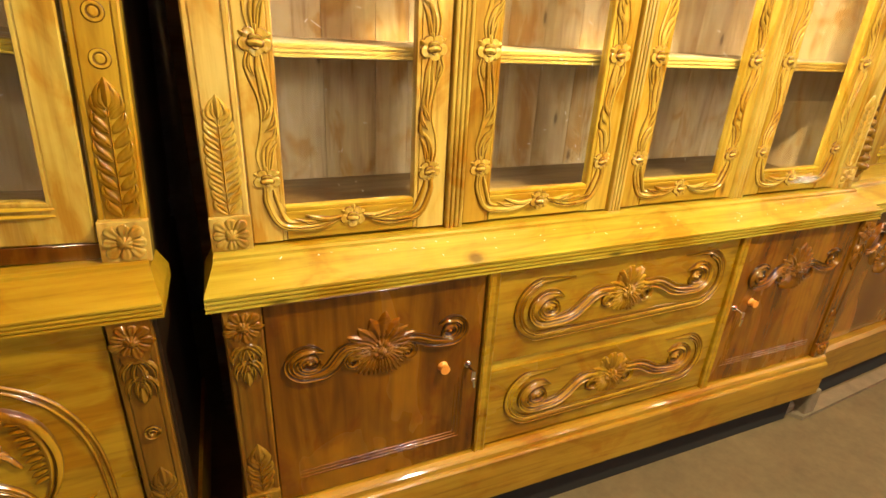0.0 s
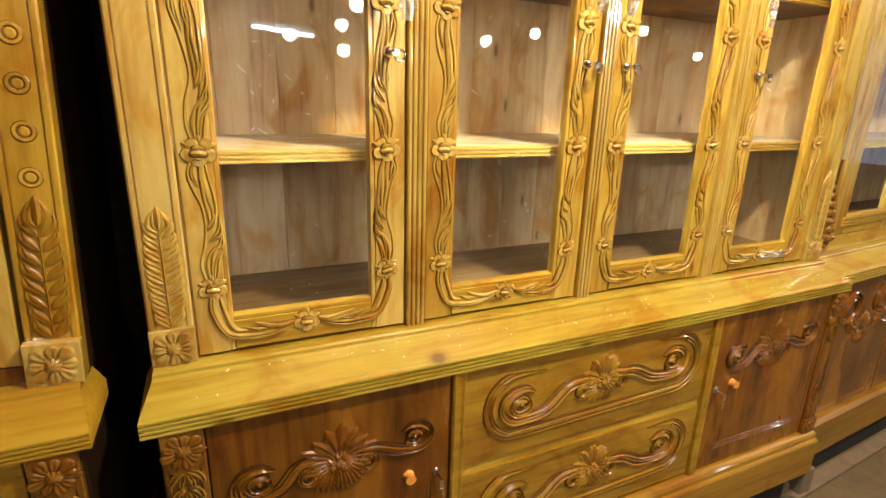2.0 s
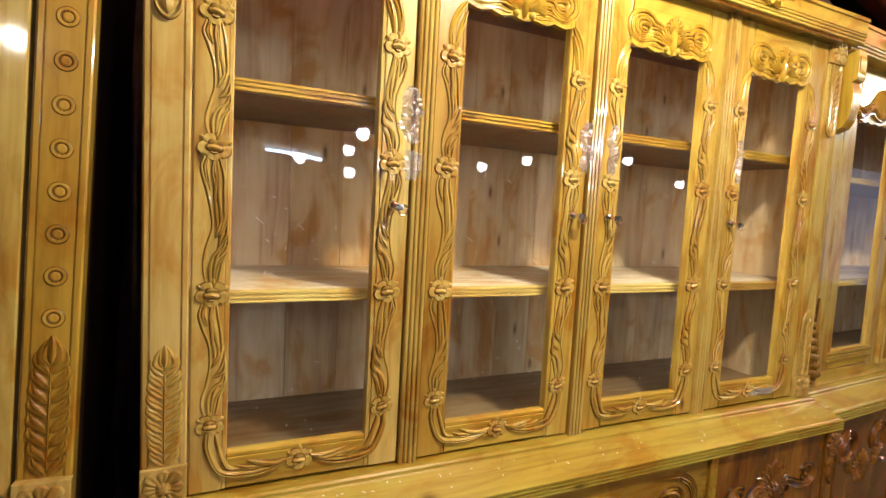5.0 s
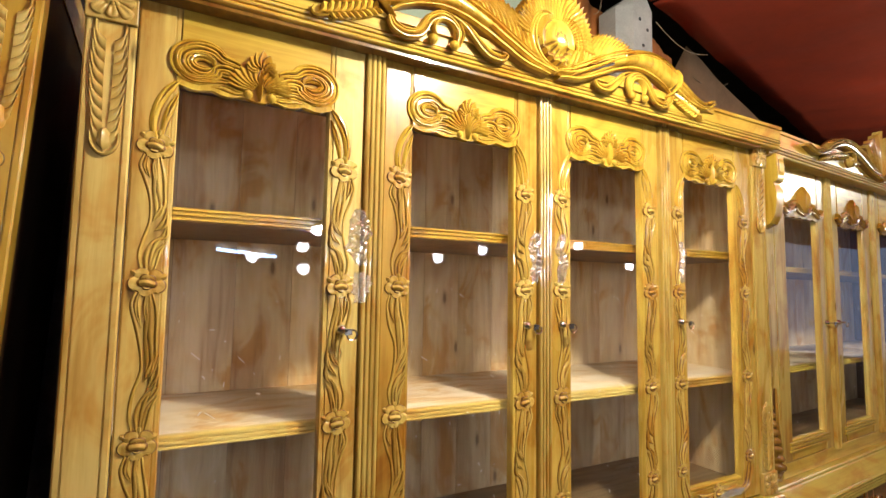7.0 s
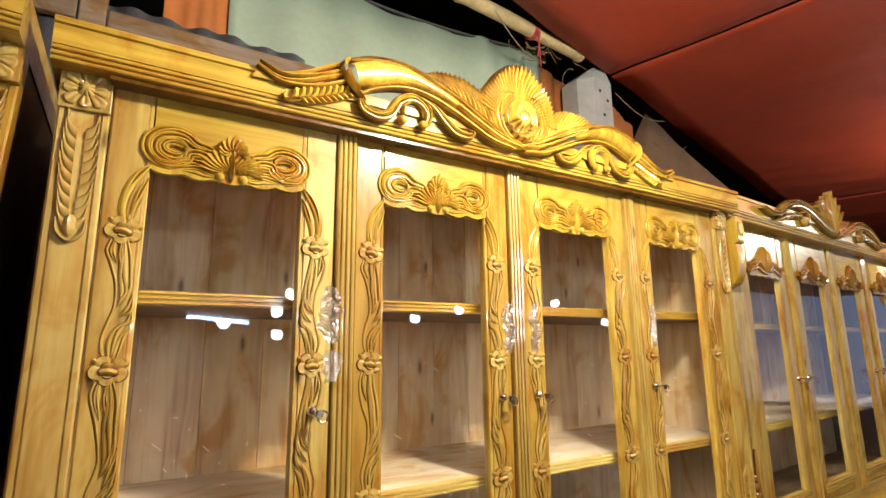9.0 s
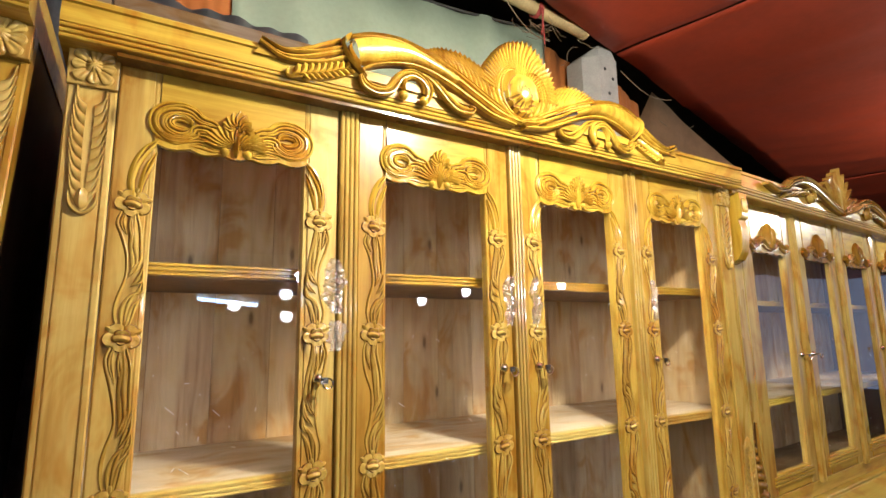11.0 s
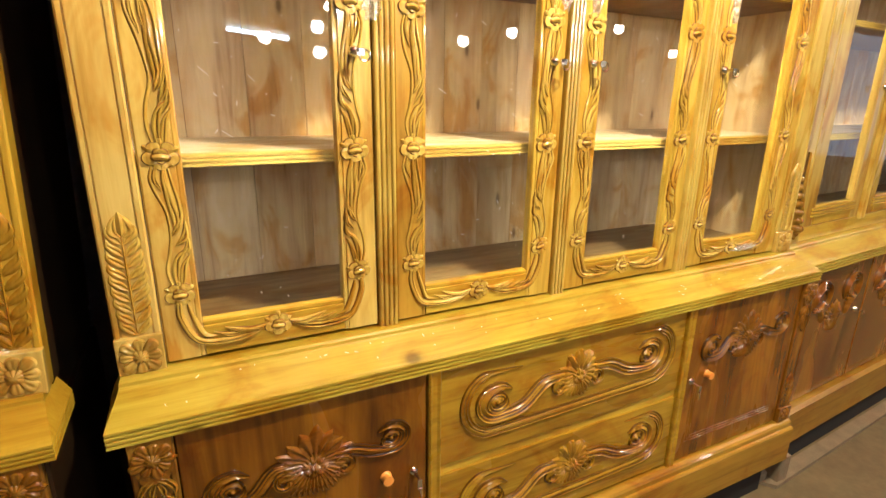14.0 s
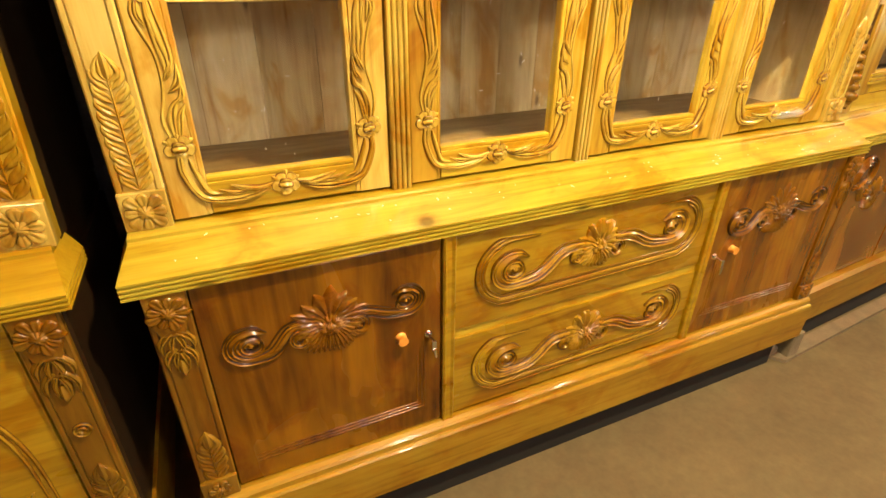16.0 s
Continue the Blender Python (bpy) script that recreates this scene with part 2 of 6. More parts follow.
def glass_material(name, tint=(1, 1, 1), rough=0.0, haze=0.0):
    m = bpy.data.materials.new(name)
    m.use_nodes = True
    t = m.node_tree
    t.nodes.clear()
    out = t.nodes.new("ShaderNodeOutputMaterial")
    gl = t.nodes.new("ShaderNodeBsdfGlass")
    gl.inputs["Color"].default_value = (*tint, 1)
    gl.inputs["Roughness"].default_value = rough
    gl.inputs["IOR"].default_value = 1.5
    df = t.nodes.new("ShaderNodeBsdfDiffuse")
    df.inputs[0].default_value = (0.7, 0.68, 0.62, 1)
    no = t.nodes.new("ShaderNodeTexNoise")
    no.inputs["Scale"].default_value = 6
    tc = t.nodes.new("ShaderNodeTexCoord")
    t.links.new(tc.outputs["Object"], no.inputs["Vector"])
    ra = t.nodes.new("ShaderNodeMapRange")
    ra.inputs[1].default_value, ra.inputs[2].default_value, ra.inputs[4].default_value = 0.40, 0.85, haze
    t.links.new(no.outputs["Fac"], ra.inputs[0])
    mx = t.nodes.new("ShaderNodeMixShader")
    t.links.new(ra.outputs[0], mx.inputs[0])
    t.links.new(gl.outputs[0], mx.inputs[1])
    t.links.new(df.outputs[0], mx.inputs[2])
    t.links.new(mx.outputs[0], out.inputs[0])
    return m


glass = glass_material("dusty_clear_glass", (0.99, 0.99, 0.985), 0.0, 0.006)
film = bpy.data.materials.new("crinkled_clear_film")
film.use_nodes = True
ft = film.node_tree
ft.nodes.clear()
fo, fm = ft.nodes.new("ShaderNodeOutputMaterial"), ft.nodes.new("ShaderNodeMixShader")
f1, f2 = ft.nodes.new("ShaderNodeBsdfTransparent"), ft.nodes.new("ShaderNodeBsdfGlossy")
f2.inputs["Roughness"].default_value = 0.24
fm.inputs[0].default_value = 0.65
ft.links.new(f1.outputs[0], fm.inputs[1])
ft.links.new(f2.outputs[0], fm.inputs[2])
ft.links.new(fm.outputs[0], fo.inputs[0])
board_brown = wood("brown_bottom_board", (0.11, 0.065, 0.030), (0.20, 0.132, 0.064), (0.29, 0.20, 0.102), "x", 0.55, 0.0)
# Brown for inner boards, darkened so that they also carry the case's shade.
lining_shade = wood("brown_lining_and_shade", (0.06, 0.028, 0.010), (0.12, 0.06, 0.022), (0.18, 0.10, 0.04), "z", 0.5, 0.1)
dust = plain("pale_dust", (0.75, 0.70, 0.62), 0.8)


def glow_material(name, colour, strength):
    m = bpy.data.materials.new(name)
    m.use_nodes = True
    b = m.node_tree.nodes["Principled BSDF"]
    b.inputs["Emission Color"].default_value = (*colour, 1)
    b.inputs["Emission Strength"].default_value = strength
    return m


bulb_glow = glow_material("lit_bulb_glass", (1.0, 0.85, 0.65), 60)
tube_glow = glow_material("lit_blue_tube", (0.50, 0.72, 1.0), 45)

# ---- mesh helpers ----
GROOVE_DARK = [True]


def thing(name, at, label, category, group="", turn=0.0):
    ob = new(name)
    ob.matrix_world = pose(*at, 0, 0, turn)
    return tagged(ob, label, category, group)


def part(name, bm, material, parent, label="", smooth=False):
    me = bpy.data.meshes.new(name)
    bmesh.ops.recalc_face_normals(bm, faces=bm.faces)
    for f in bm.faces:
        f.smooth = smooth
    bm.to_mesh(me)
    bm.free()
    if smooth:
        me.set_sharp_from_angle(angle=radians(50))
    me.materials.append(material)
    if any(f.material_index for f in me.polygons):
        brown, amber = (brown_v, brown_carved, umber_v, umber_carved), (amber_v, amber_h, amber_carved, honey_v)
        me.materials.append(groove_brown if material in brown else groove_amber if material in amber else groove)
    ob = new(name, me)
    ob.parent = parent
    return tagged(ob, label)


def structure(name, bm, material, label, category, smooth=False):
    ob = part(name, bm, material, None, label, smooth)
    return tagged(ob, "", category, "", "structure")


def box(bm, x0, x1, y0, y1, z0, z1, bev=0.0):
    v = [bm.verts.new((x, y, z)) for x in (x0, x1) for y in (y0, y1) for z in (z0, z1)]
    fs = [bm.faces.new([v[i] for i in q]) for q in ((0, 1, 3, 2), (4, 6, 7, 5), (0, 4, 5, 1), (2, 3, 7, 6), (0, 2, 6, 4), (1, 5, 7, 3))]
    if bev:
        es = list({e for f in fs for e in f.edges})
        bmesh.ops.bevel(bm, geom=es, offset=bev, segments=2, affect="EDGES", profile=0.5)
    return bm


def prism(bm, pts, lo, hi, axis):
    """A closed outline carried from lo to hi along an axis. Outline (y, z) for x, (x, z) for y, (x, y) for z."""
    def at(p, h):
        return {"x": (h, p[0], p[1]), "y": (p[0], h, p[1]), "z": (p[0], p[1], h)}[axis]
    a = [bm.verts.new(at(p, lo)) for p in pts]
    b = [bm.verts.new(at(p, hi)) for p in pts]
    n = len(pts)
    for i in range(n):
        bm.faces.new((a[i], a[(i + 1) % n], b[(i + 1) % n], b[i]))
    bm.faces.new(a)
    bm.faces.new(b[::-1])
    return bm


def spline(pts, n=6):
    out = []
    p = [Vector(q) for q in pts]
    p = [2 * p[0] - p[1]] + p + [2 * p[-1] - p[-2]]
    for i in range(1, len(p) - 2):
        for k in range(n):
            t = k / n
            a, b, c, d = p[i - 1], p[i], p[i + 1], p[i + 2]
            out.append(0.5 * (2 * b + (c - a) * t + (2 * a - 5 * b + 4 * c - d) * t * t + (3 * b - a - 3 * c + d) * t ** 3))
    out.append(p[-2])
    return out


def stroke(bm, pts, width, height, y=0.0, taper=(0.3, 0.3), n=5, lift=0.0, dark_edge=True):
    """A carved ridge along a line of (x, z) that stands proud of the plane y towards the viewer."""
    line = spline([Vector((a, b)) for a, b in pts], n) if n else [Vector((a, b)) for a, b in pts]
    m = len(line)
    rows = []
    for i, q in enumerate(line):
        d = line[min(i + 1, m - 1)] - line[max(i - 1, 0)]
        if d.length < 1e-9:
            d = Vector((1, 0))
        d.normalize()
        s = Vector((-d.y, d.x))
        t = i / (m - 1)
        k = 1.0
        if t < 0.35:
            k = taper[0] + (1 - taper[0]) * math.sin(t / 0.35 * math.pi / 2)
        if t > 0.65:
            k = min(k, taper[1] + (1 - taper[1]) * math.sin((1 - t) / 0.35 * math.pi / 2))
        w, h = width * k / 2, height * (0.35 + 0.65 * k)
        rows.append([bm.verts.new((q.x + s.x * o * w, y - lift - hh * h, q.y + s.y * o * w)) for o, hh in ((-1, -0.3), (-0.84, 0.45), (-0.25, 0.95), (0.60, 0.52), (1, -0.25))])
    for a, b in zip(rows, rows[1:]):
        for i in range(4):
            f = bm.faces.new((a[i], a[i + 1], b[i + 1], b[i]))
            # First flank takes the dark groove colour, part stain and part painted shade.
            f.material_index = 1 if i == 0 and dark_edge and GROOVE_DARK[0] else 0
    bm.faces.new(rows[0])
    bm.faces.new(rows[-1][::-1])
    return bm


def petal(bm, x, z, ang, length, width, height, y=0.0, r0=0.0, curl=0.0, lift=0.0, blunt=0.12):
    a = radians(ang)
    d, s = Vector((math.cos(a), math.sin(a))), Vector((-math.sin(a), math.cos(a)))
    c = Vector((x, z))
    pts = [c + d * r0, c + d * (r0 + length * 0.5) + s * curl * 0.4, c + d * (r0 + length) + s * curl]
    return stroke(bm, [tuple(p) for p in pts], width, height, y, (0.45, blunt), 4, lift)


def dome(bm, x, z, r, h, y=0.0, seg=10, rings=3):
    rows = []
    for k in range(rings):
        a = k / rings * math.pi / 2
        rows.append([bm.verts.new((x + r * math.cos(a) * math.cos(2 * math.pi * i / seg), y - h * math.sin(a), z + r * math.cos(a) * math.sin(2 * math.pi * i / seg))) for i in range(seg)])
    top = bm.verts.new((x, y - h, z))
    for a, b in zip(rows, rows[1:]):
        for i in range(seg):
            bm.faces.new((a[i], a[(i + 1) % seg], b[(i + 1) % seg], b[i]))
    for i in range(seg):
        bm.faces.new((rows[-1][i], rows[-1][(i + 1) % seg], top))
    return bm


def ring(bm, x, z, r, width, height, y=0.0, seg=20):
    pts = [(x + r * math.cos(2 * math.pi * i / seg), z + r * math.sin(2 * math.pi * i / seg)) for i in range(seg + 1)]
    return stroke(bm, pts, width, height, y, (1, 1), 0)


def spiral(cx, cz, r0, r1, a0, a1, n=10, squash=1.0):
    out = []
    for i in range(n + 1):
        t = i / n
        r, a = r0 + (r1 - r0) * t, radians(a0 + (a1 - a0) * t)
        out.append((cx + r * math.cos(a), cz + squash * r * math.sin(a)))
    return out


def B():
    return bmesh.new()


def ribbon(bm, pts, wid, ribs=4, height=0.008, y=0.0, n=6, crown=0.35, k=1, cx=0.0, gouged=False):
    """A band of close-set ribs, or of gouged flutes between crisp ridges, along a line of (x, z), its width given at each point; k=-1 mirrors it about cx."""
    line = spline([Vector((a, c, w)) for (a, c), w in zip(pts, wid)], n)
    m = len(line)
    sect = []
    for r in range(ribs):
        sect += [((r + u) / ribs, hh, r) for u, hh in (((0.0, 1.0), (0.20, 0.58), (0.52, 0.36), (0.82, 0.66)) if gouged else ((0.0, 0.0), (0.15, 0.58), (0.45, 1.0), (0.84, 0.90)))]
    sect.append((1.0, 1.0 if gouged else 0.12, ribs))
    rows = []
    for i, q in enumerate(line):
        d = line[min(i + 1, m - 1)] - line[max(i - 1, 0)]
        d = Vector((d.x, d.y))
        if d.length < 1e-9:
            d = Vector((1, 0))
        d.normalize()
        s = Vector((-d.y, d.x))
        w = max(q.z, 0.0008)
        hk = height * min(1.0, 0.45 + 0.55 * w / 0.012)
        row = []
        for u, hh, r in [(-0.03, -0.4, 0)] + sect + [(1.03, -0.4, 0)]:
            drift = 0.22 / ribs * math.sin(5.0 * i / m + 2.7 * r + 40 * line[0].x) if 0 < u < 1 else 0.0
            o = (u + drift - 0.5) * w
            e = (1 - crown + crown * math.sin(math.pi * min(1, max(0, u)))) * (1.0 - 0.16 * (r % 2))
            px = q.x + s.x * o
            row.append(bm.verts.new((px if k > 0 else 2 * cx - px, y - hh * hk * e, q.y + s.y * o)))
        rows.append(row)
    for a, c in zip(rows, rows[1:]):
        for i in range(len(a) - 1):
            f = bm.faces.new((a[i], a[i + 1], c[i + 1], c[i]))
            f.material_index = 1 if GROOVE_DARK[0] and (i == 0 or i == len(a) - 2 or (i - 1) % 4 == (1 if gouged else 0)) else 0
    bm.faces.new(rows[0])
    bm.faces.new(rows[-1][::-1])
    return bm


def blades(bm, base, tip, n, height, y=0.0, bow=0.0, blunt=0.55, notch=0.12, k=1, cx=0.0, depth=0.012):
    """Close-set carved blades from a base line to a tip line of (x, z), each rounded, with stain and shade coloured
    into the cuts between; k=-1 mirrors them about cx.
    """
    lo, hi = spline([Vector(p) for p in base], 8), spline([Vector(p) for p in tip], 8)

    def along(line, t):
        q = min(max(t, 0.0), 1.0) * (len(line) - 1)
        i = min(int(q), len(line) - 2)
        return line[i].lerp(line[i + 1], q - i)
    m = 8
    cols = []
    for i in range(n):
        mid_lo, mid_hi = along(lo, (i + 0.5) / n), along(hi, (i + 0.5) / n)
        for u, h in ((0.0, 0.0), (0.10, 0.42), (0.40, 1.0), (0.78, 0.78)) + (((1.0, 0.0),) if i == n - 1 else ()):
            a, b = along(lo, (i + u) / n), along(hi, (i + u) / n)
            col = []
            for j in range(m + 1):
                v = j / m
                vv = v * (1 - notch * abs(2 * u - 1) ** 1.5)
                q = a.lerp(b, vv)
                draw = max(0.0, (v - 0.72) / 0.28) ** 1.5 * blunt
                q = q.lerp(mid_lo.lerp(mid_hi, vv), draw)
                d = (b - a).normalized()
                q = q + Vector((-d.y, d.x)) * bow * math.sin(math.pi * v * 1.3)
                rise = height * (0.25 + 0.75 * h) * (0.55 + 0.45 * math.sin(math.pi * (0.10 + 0.62 * v)))
                col.append((q.x if k > 0 else 2 * cx - q.x, y - rise, q.y))
            cols.append([(col[0][0], y + depth, col[0][2])] + col + [(col[-1][0], y + depth, col[-1][2])])
    back = (cols[0], cols[-1])
    cols = [[(p[0], y + depth, p[2]) for p in back[0]]] + cols + [[(p[0], y + depth, p[2]) for p in back[1]]]
    grid = [[bm.verts.new(p) for p in c] for c in cols]
    for i, (a, b) in enumerate(zip(grid, grid[1:])):
        for j in range(len(a) - 1):
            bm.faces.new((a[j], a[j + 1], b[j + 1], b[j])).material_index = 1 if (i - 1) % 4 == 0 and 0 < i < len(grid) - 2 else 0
    return bm


def mirror(pts, cx):
    return [(2 * cx - x, z) for x, z in pts]


def tube(bm, a, b, r, seg=8, r2=None):
    a, b = Vector(a), Vector(b)
    d = (b - a).normalized()
    u = d.orthogonal().normalized()
    v = d.cross(u)
    rr = (r, r2 if r2 is not None else r)
    rows = [[bm.verts.new(p + (u * math.cos(2 * math.pi * i / seg) + v * math.sin(2 * math.pi * i / seg)) * q) for i in range(seg)] for p, q in zip((a, b), rr)]
    for i in range(seg):
        bm.faces.new((rows[0][i], rows[0][(i + 1) % seg], rows[1][(i + 1) % seg], rows[1][i]))
    bm.faces.new(rows[0][::-1])
    bm.faces.new(rows[1])
    return bm


# ---- carving motifs ----
def rose(bm, r=0.026):
    """A half-open rose seen from the side: a rolled bud with curved rims, two spread petals, a lower lip and three sepals above."""
    seg, rings = 44, 13
    rows = []
    for i in range(rings + 1):
        p = i / rings
        row = []
        for j in range(seg):
            a = 2 * math.pi * j / seg
            ca, sa = math.cos(a), math.sin(a)
            lobe = abs(math.cos(2.5 * a + 0.785))
            edge = (0.74 + 0.28 * lobe ** 0.6) * (1.0 + 0.18 * ca * ca)
            if p < 0.50:
                rim = math.cos(13.0 * (p * sa + 0.55 * (p * ca) ** 2) + 0.6)
                hh = 0.0128 - 0.022 * p * p + 0.0026 * rim
            else:
                t = (p - 0.50) / 0.50
                hh = 0.0008 + (0.0030 + 0.0032 * math.sin(math.pi * (0.10 + 0.80 * t))) * lobe ** 0.4 * (1 - 0.45 * lobe ** 4 * math.sin(math.pi * t))
            if i == rings:
                hh = -0.001
            rr = r * (p * edge if p > 0.5 else p * (0.82 + 0.18 * edge))
            row.append(bm.verts.new((rr * ca, -hh * 0.80, rr * sa)))
        rows.append(row)
    for q, (a, c) in enumerate(zip(rows, rows[1:])):
        for j in range(seg):
            t = 2 * math.pi * (j + 0.5) / seg
            p = (q + 0.5) / rings
            cutline = p < 0.46 and math.cos(13.0 * (p * math.sin(t) + 0.55 * (p * math.cos(t)) ** 2) + 0.6) < -0.72
            bm.faces.new((a[j], a[(j + 1) % seg], c[(j + 1) % seg], c[j])).material_index = 1 if q in (6, 12) or cutline else 0
    bmesh.ops.remove_doubles(bm, verts=rows[0], dist=1e-5)
    for a, far in ((30, 0.50), (90, 0.46), (150, 0.50), (218, 0.30), (322, 0.30)):
        petal(bm, 0, 0, a, r * far, r * 0.42, 0.005, 0, r * 0.74)
    return bm


def vine(bm, x, z0, z1, side=1, y=0.0, turn=0.0):
    """Leaves in low relief between two roses: a calyx, a long ribbed leaf, a flame of points and arcs down to the lower rose."""
    a, b = z0 + 0.016, z1 - 0.016
    L = b - a
    v = 0.003 * math.sin(turn)
    u = 0.03 * math.cos(1.7 * turn)

    def at(o, t):
        return (x - 0.004 * side + side * o, b - L * t)

    def rb(pts, wid, ribs, h):
        ribbon(bm, [at(*p) for p in pts], wid, ribs, h, y, 5)
    # stem that outlines the leaves in a long S
    rb([(-0.012, 0.0), (-0.017, 0.10), (-0.010 + v, 0.24 + u), (0.0, 0.40 + u), (0.002, 0.56), (-0.005 - v, 0.72), (-0.010, 0.86), (-0.004, 1.0)],
       [0.004, 0.006, 0.006, 0.005, 0.005, 0.006, 0.006, 0.004], 1, 0.0040)
    # long ribbed leaf
    rb([(0.008, 0.0), (0.010 + v, 0.14), (0.013, 0.30), (0.016, 0.46 + u), (0.010, 0.58 + u)], [0.010, 0.019, 0.022, 0.018, 0.001], 3, 0.0046)
    # calyx under the upper rose
    rb([(-0.006, 0.0), (-0.009, 0.10), (-0.002, 0.23 + u)], [0.004, 0.012, 0.001], 2, 0.0056)
    rb([(0.004, 0.0), (0.004, 0.12), (0.009, 0.27)], [0.004, 0.010, 0.001], 2, 0.0060)
    # flame of pointed leaves
    rb([(0.021, 0.42), (0.016, 0.52 + u), (0.005 + v, 0.60 + u)], [0.002, 0.012, 0.001], 2, 0.0060)
    rb([(0.027, 0.45), (0.024, 0.58), (0.009 + v, 0.68 + u)], [0.002, 0.013, 0.001], 2, 0.0062)
    rb([(0.028, 0.56), (0.026, 0.68), (0.014, 0.75 + u)], [0.002, 0.011, 0.001], 2, 0.0058)
    # arcs that run on to the lower rose
    rb([(0.027, 0.68), (0.011, 0.75), (0.003, 0.86), (0.003, 1.0)], [0.003, 0.011, 0.013, 0.006], 2, 0.0048)
    rb([(0.028, 0.74), (0.019, 0.81), (0.013, 0.90), (0.010, 1.0)], [0.002, 0.009, 0.011, 0.005], 2, 0.0044)
    return bm


def ring_boss(bm, x, z, r, y):
    """Two rings cut into the wood round a low button."""
    polar(bm, x, z, lambda a: r, lambda p, a: 0.0016 - 0.0014 * (abs(p - 0.46) < 0.07 or p > 0.86), y, 40, 12)
    for f in bm.faces:
        c = f.calc_center_median()
        p = math.hypot(c.x - x, c.z - z) / r
        f.material_index = 1 if p > 0.84 or 0.40 < p < 0.54 else 0
    return bm


def crest_half(bm, cx, z, hw, k, y=0.0):
    """One scrolled lobe and the waves of ribs that carry it to the shell."""
    def rb(pts, wid, ribs, hh, dy=0.0):
        ribbon(bm, [(cx + p, z + q) for p, q in pts], wid, ribs, hh, y + dy, 6, 0.25, k, cx)
    lc, lq = hw - 0.050, 0.034

    def turn(rx, rz, angles):
        return [(lc + rx * math.cos(radians(a)), lq + rz * math.sin(radians(a))) for a in angles]
    # outer band over the lobe
    rb([(0.034, 0.040), (0.046, 0.045)] + turn(0.040, 0.031, (150, 120, 90, 55, 20, -20, -55, -90, -120)), [0.010, 0.017, 0.021, 0.024, 0.026, 0.026, 0.026, 0.026, 0.024, 0.018, 0.004], 4, 0.0066)
    # inner ovals
    rb(turn(0.019, 0.013, (-150, -100, -50, 0, 50, 100, 150, 190)), [0.004, 0.016, 0.018, 0.018, 0.018, 0.018, 0.014, 0.004], 3, 0.0062, -0.001)
    # wave from the shell under the ovals
    rb([(0.014, 0.004), (0.034, 0.017), (0.054, 0.027), (0.072, 0.026), (lc - 0.022, 0.016), (lc - 0.004, 0.005), (lc + 0.020, 0.004), (lc + 0.040, 0.014)],
       [0.008, 0.015, 0.018, 0.019, 0.018, 0.016, 0.012, 0.002], 3, 0.0072, -0.001)
    rb([(0.012, -0.006), (0.034, 0.002), (0.056, 0.010), (0.076, 0.009), (0.094, 0.002), (lc + 0.006, -0.008)],
       [0.006, 0.014, 0.016, 0.016, 0.012, 0.002], 3, 0.0066)
    rb([(0.020, -0.006), (0.040, -0.008), (0.062, -0.004), (0.084, -0.006)], [0.006, 0.012, 0.011, 0.002], 2, 0.0056)
    dome(bm, cx + k * 0.021, z - 0.007, 0.0095, 0.011, y)
    return bm


def crest_shell(bm, cx, z, y=0.0):
    """A spread of leaves with a small scallop standing on it."""
    def fan(cz, angles, near, far, n, h, dy):
        blades(bm, [(cx + near * math.cos(radians(a)), cz + near * math.sin(radians(a))) for a in angles],
               [(cx + r * math.cos(radians(a)), cz + r * math.sin(radians(a))) for a, r in zip(angles, far)], n, h, y + dy, 0.003, 0.28, 0.14)
    fan(z + 0.002, (184, 160, 130, 90, 50, 20, -4), 0.010, (0.058, 0.060, 0.052, 0.044, 0.052, 0.060, 0.058), 15, 0.0080, 0.0)
    fan(z + 0.038, (200, 165, 125, 90, 55, 15, -20), 0.007, (0.024, 0.029, 0.033, 0.040, 0.033, 0.029, 0.024), 9, 0.0085, -0.003)
    stroke(bm, [(cx, z - 0.016), (cx, z + 0.010), (cx, z + 0.044)], 0.013, 0.014, y)
    return bm


def polar(bm, x, z, edge, height, y=0.0, seg=96, rings=12):
    """One carved relief round a centre: edge(a) is its outline, height(p, a) its rise at the share p of the way out."""
    hub = bm.verts.new((x, y - height(0, 0), z))
    rows = []
    for i in range(1, rings + 1):
        p = i / rings
        row = []
        for j in range(seg):
            a = 2 * math.pi * j / seg
            r = edge(a) * p
            h = height(p, a) if i < rings else -0.002
            row.append(bm.verts.new((x + r * math.cos(a), y - h, z + r * math.sin(a))))
        rows.append(row)
    for j in range(seg):
        bm.faces.new((hub, rows[0][j], rows[0][(j + 1) % seg]))
    for a, c in zip(rows, rows[1:]):
        for j in range(seg):
            bm.faces.new((a[j], a[(j + 1) % seg], c[(j + 1) % seg], c[j]))
    return bm


def rosette(bm, x, z, r, y=0.0, n=8):
    """A flower of n hollow petals, every second one longer, round a button."""
    def lobe(a):
        return abs(math.cos(n * a / 2))

    def edge(a):
        far = 1.10 if round(a * n / (2 * math.pi)) % 2 else 0.96
        return r * far * (0.84 + 0.20 * lobe(a) ** 0.7)

    def height(p, a):
        if p < 0.30:
            return 0.0095 * math.sqrt(max(0.0, 1 - (p / 0.36) ** 2))
        t = (p - 0.30) / 0.70
        f = lobe(a)
        return 0.0006 + 0.0064 * math.sin(math.pi * (0.12 + 0.74 * t)) * f ** 0.35 * (1 - 0.40 * f ** 6 * math.sin(math.pi * t))
    return polar(bm, x, z, edge, height, y, n * 12, 11)


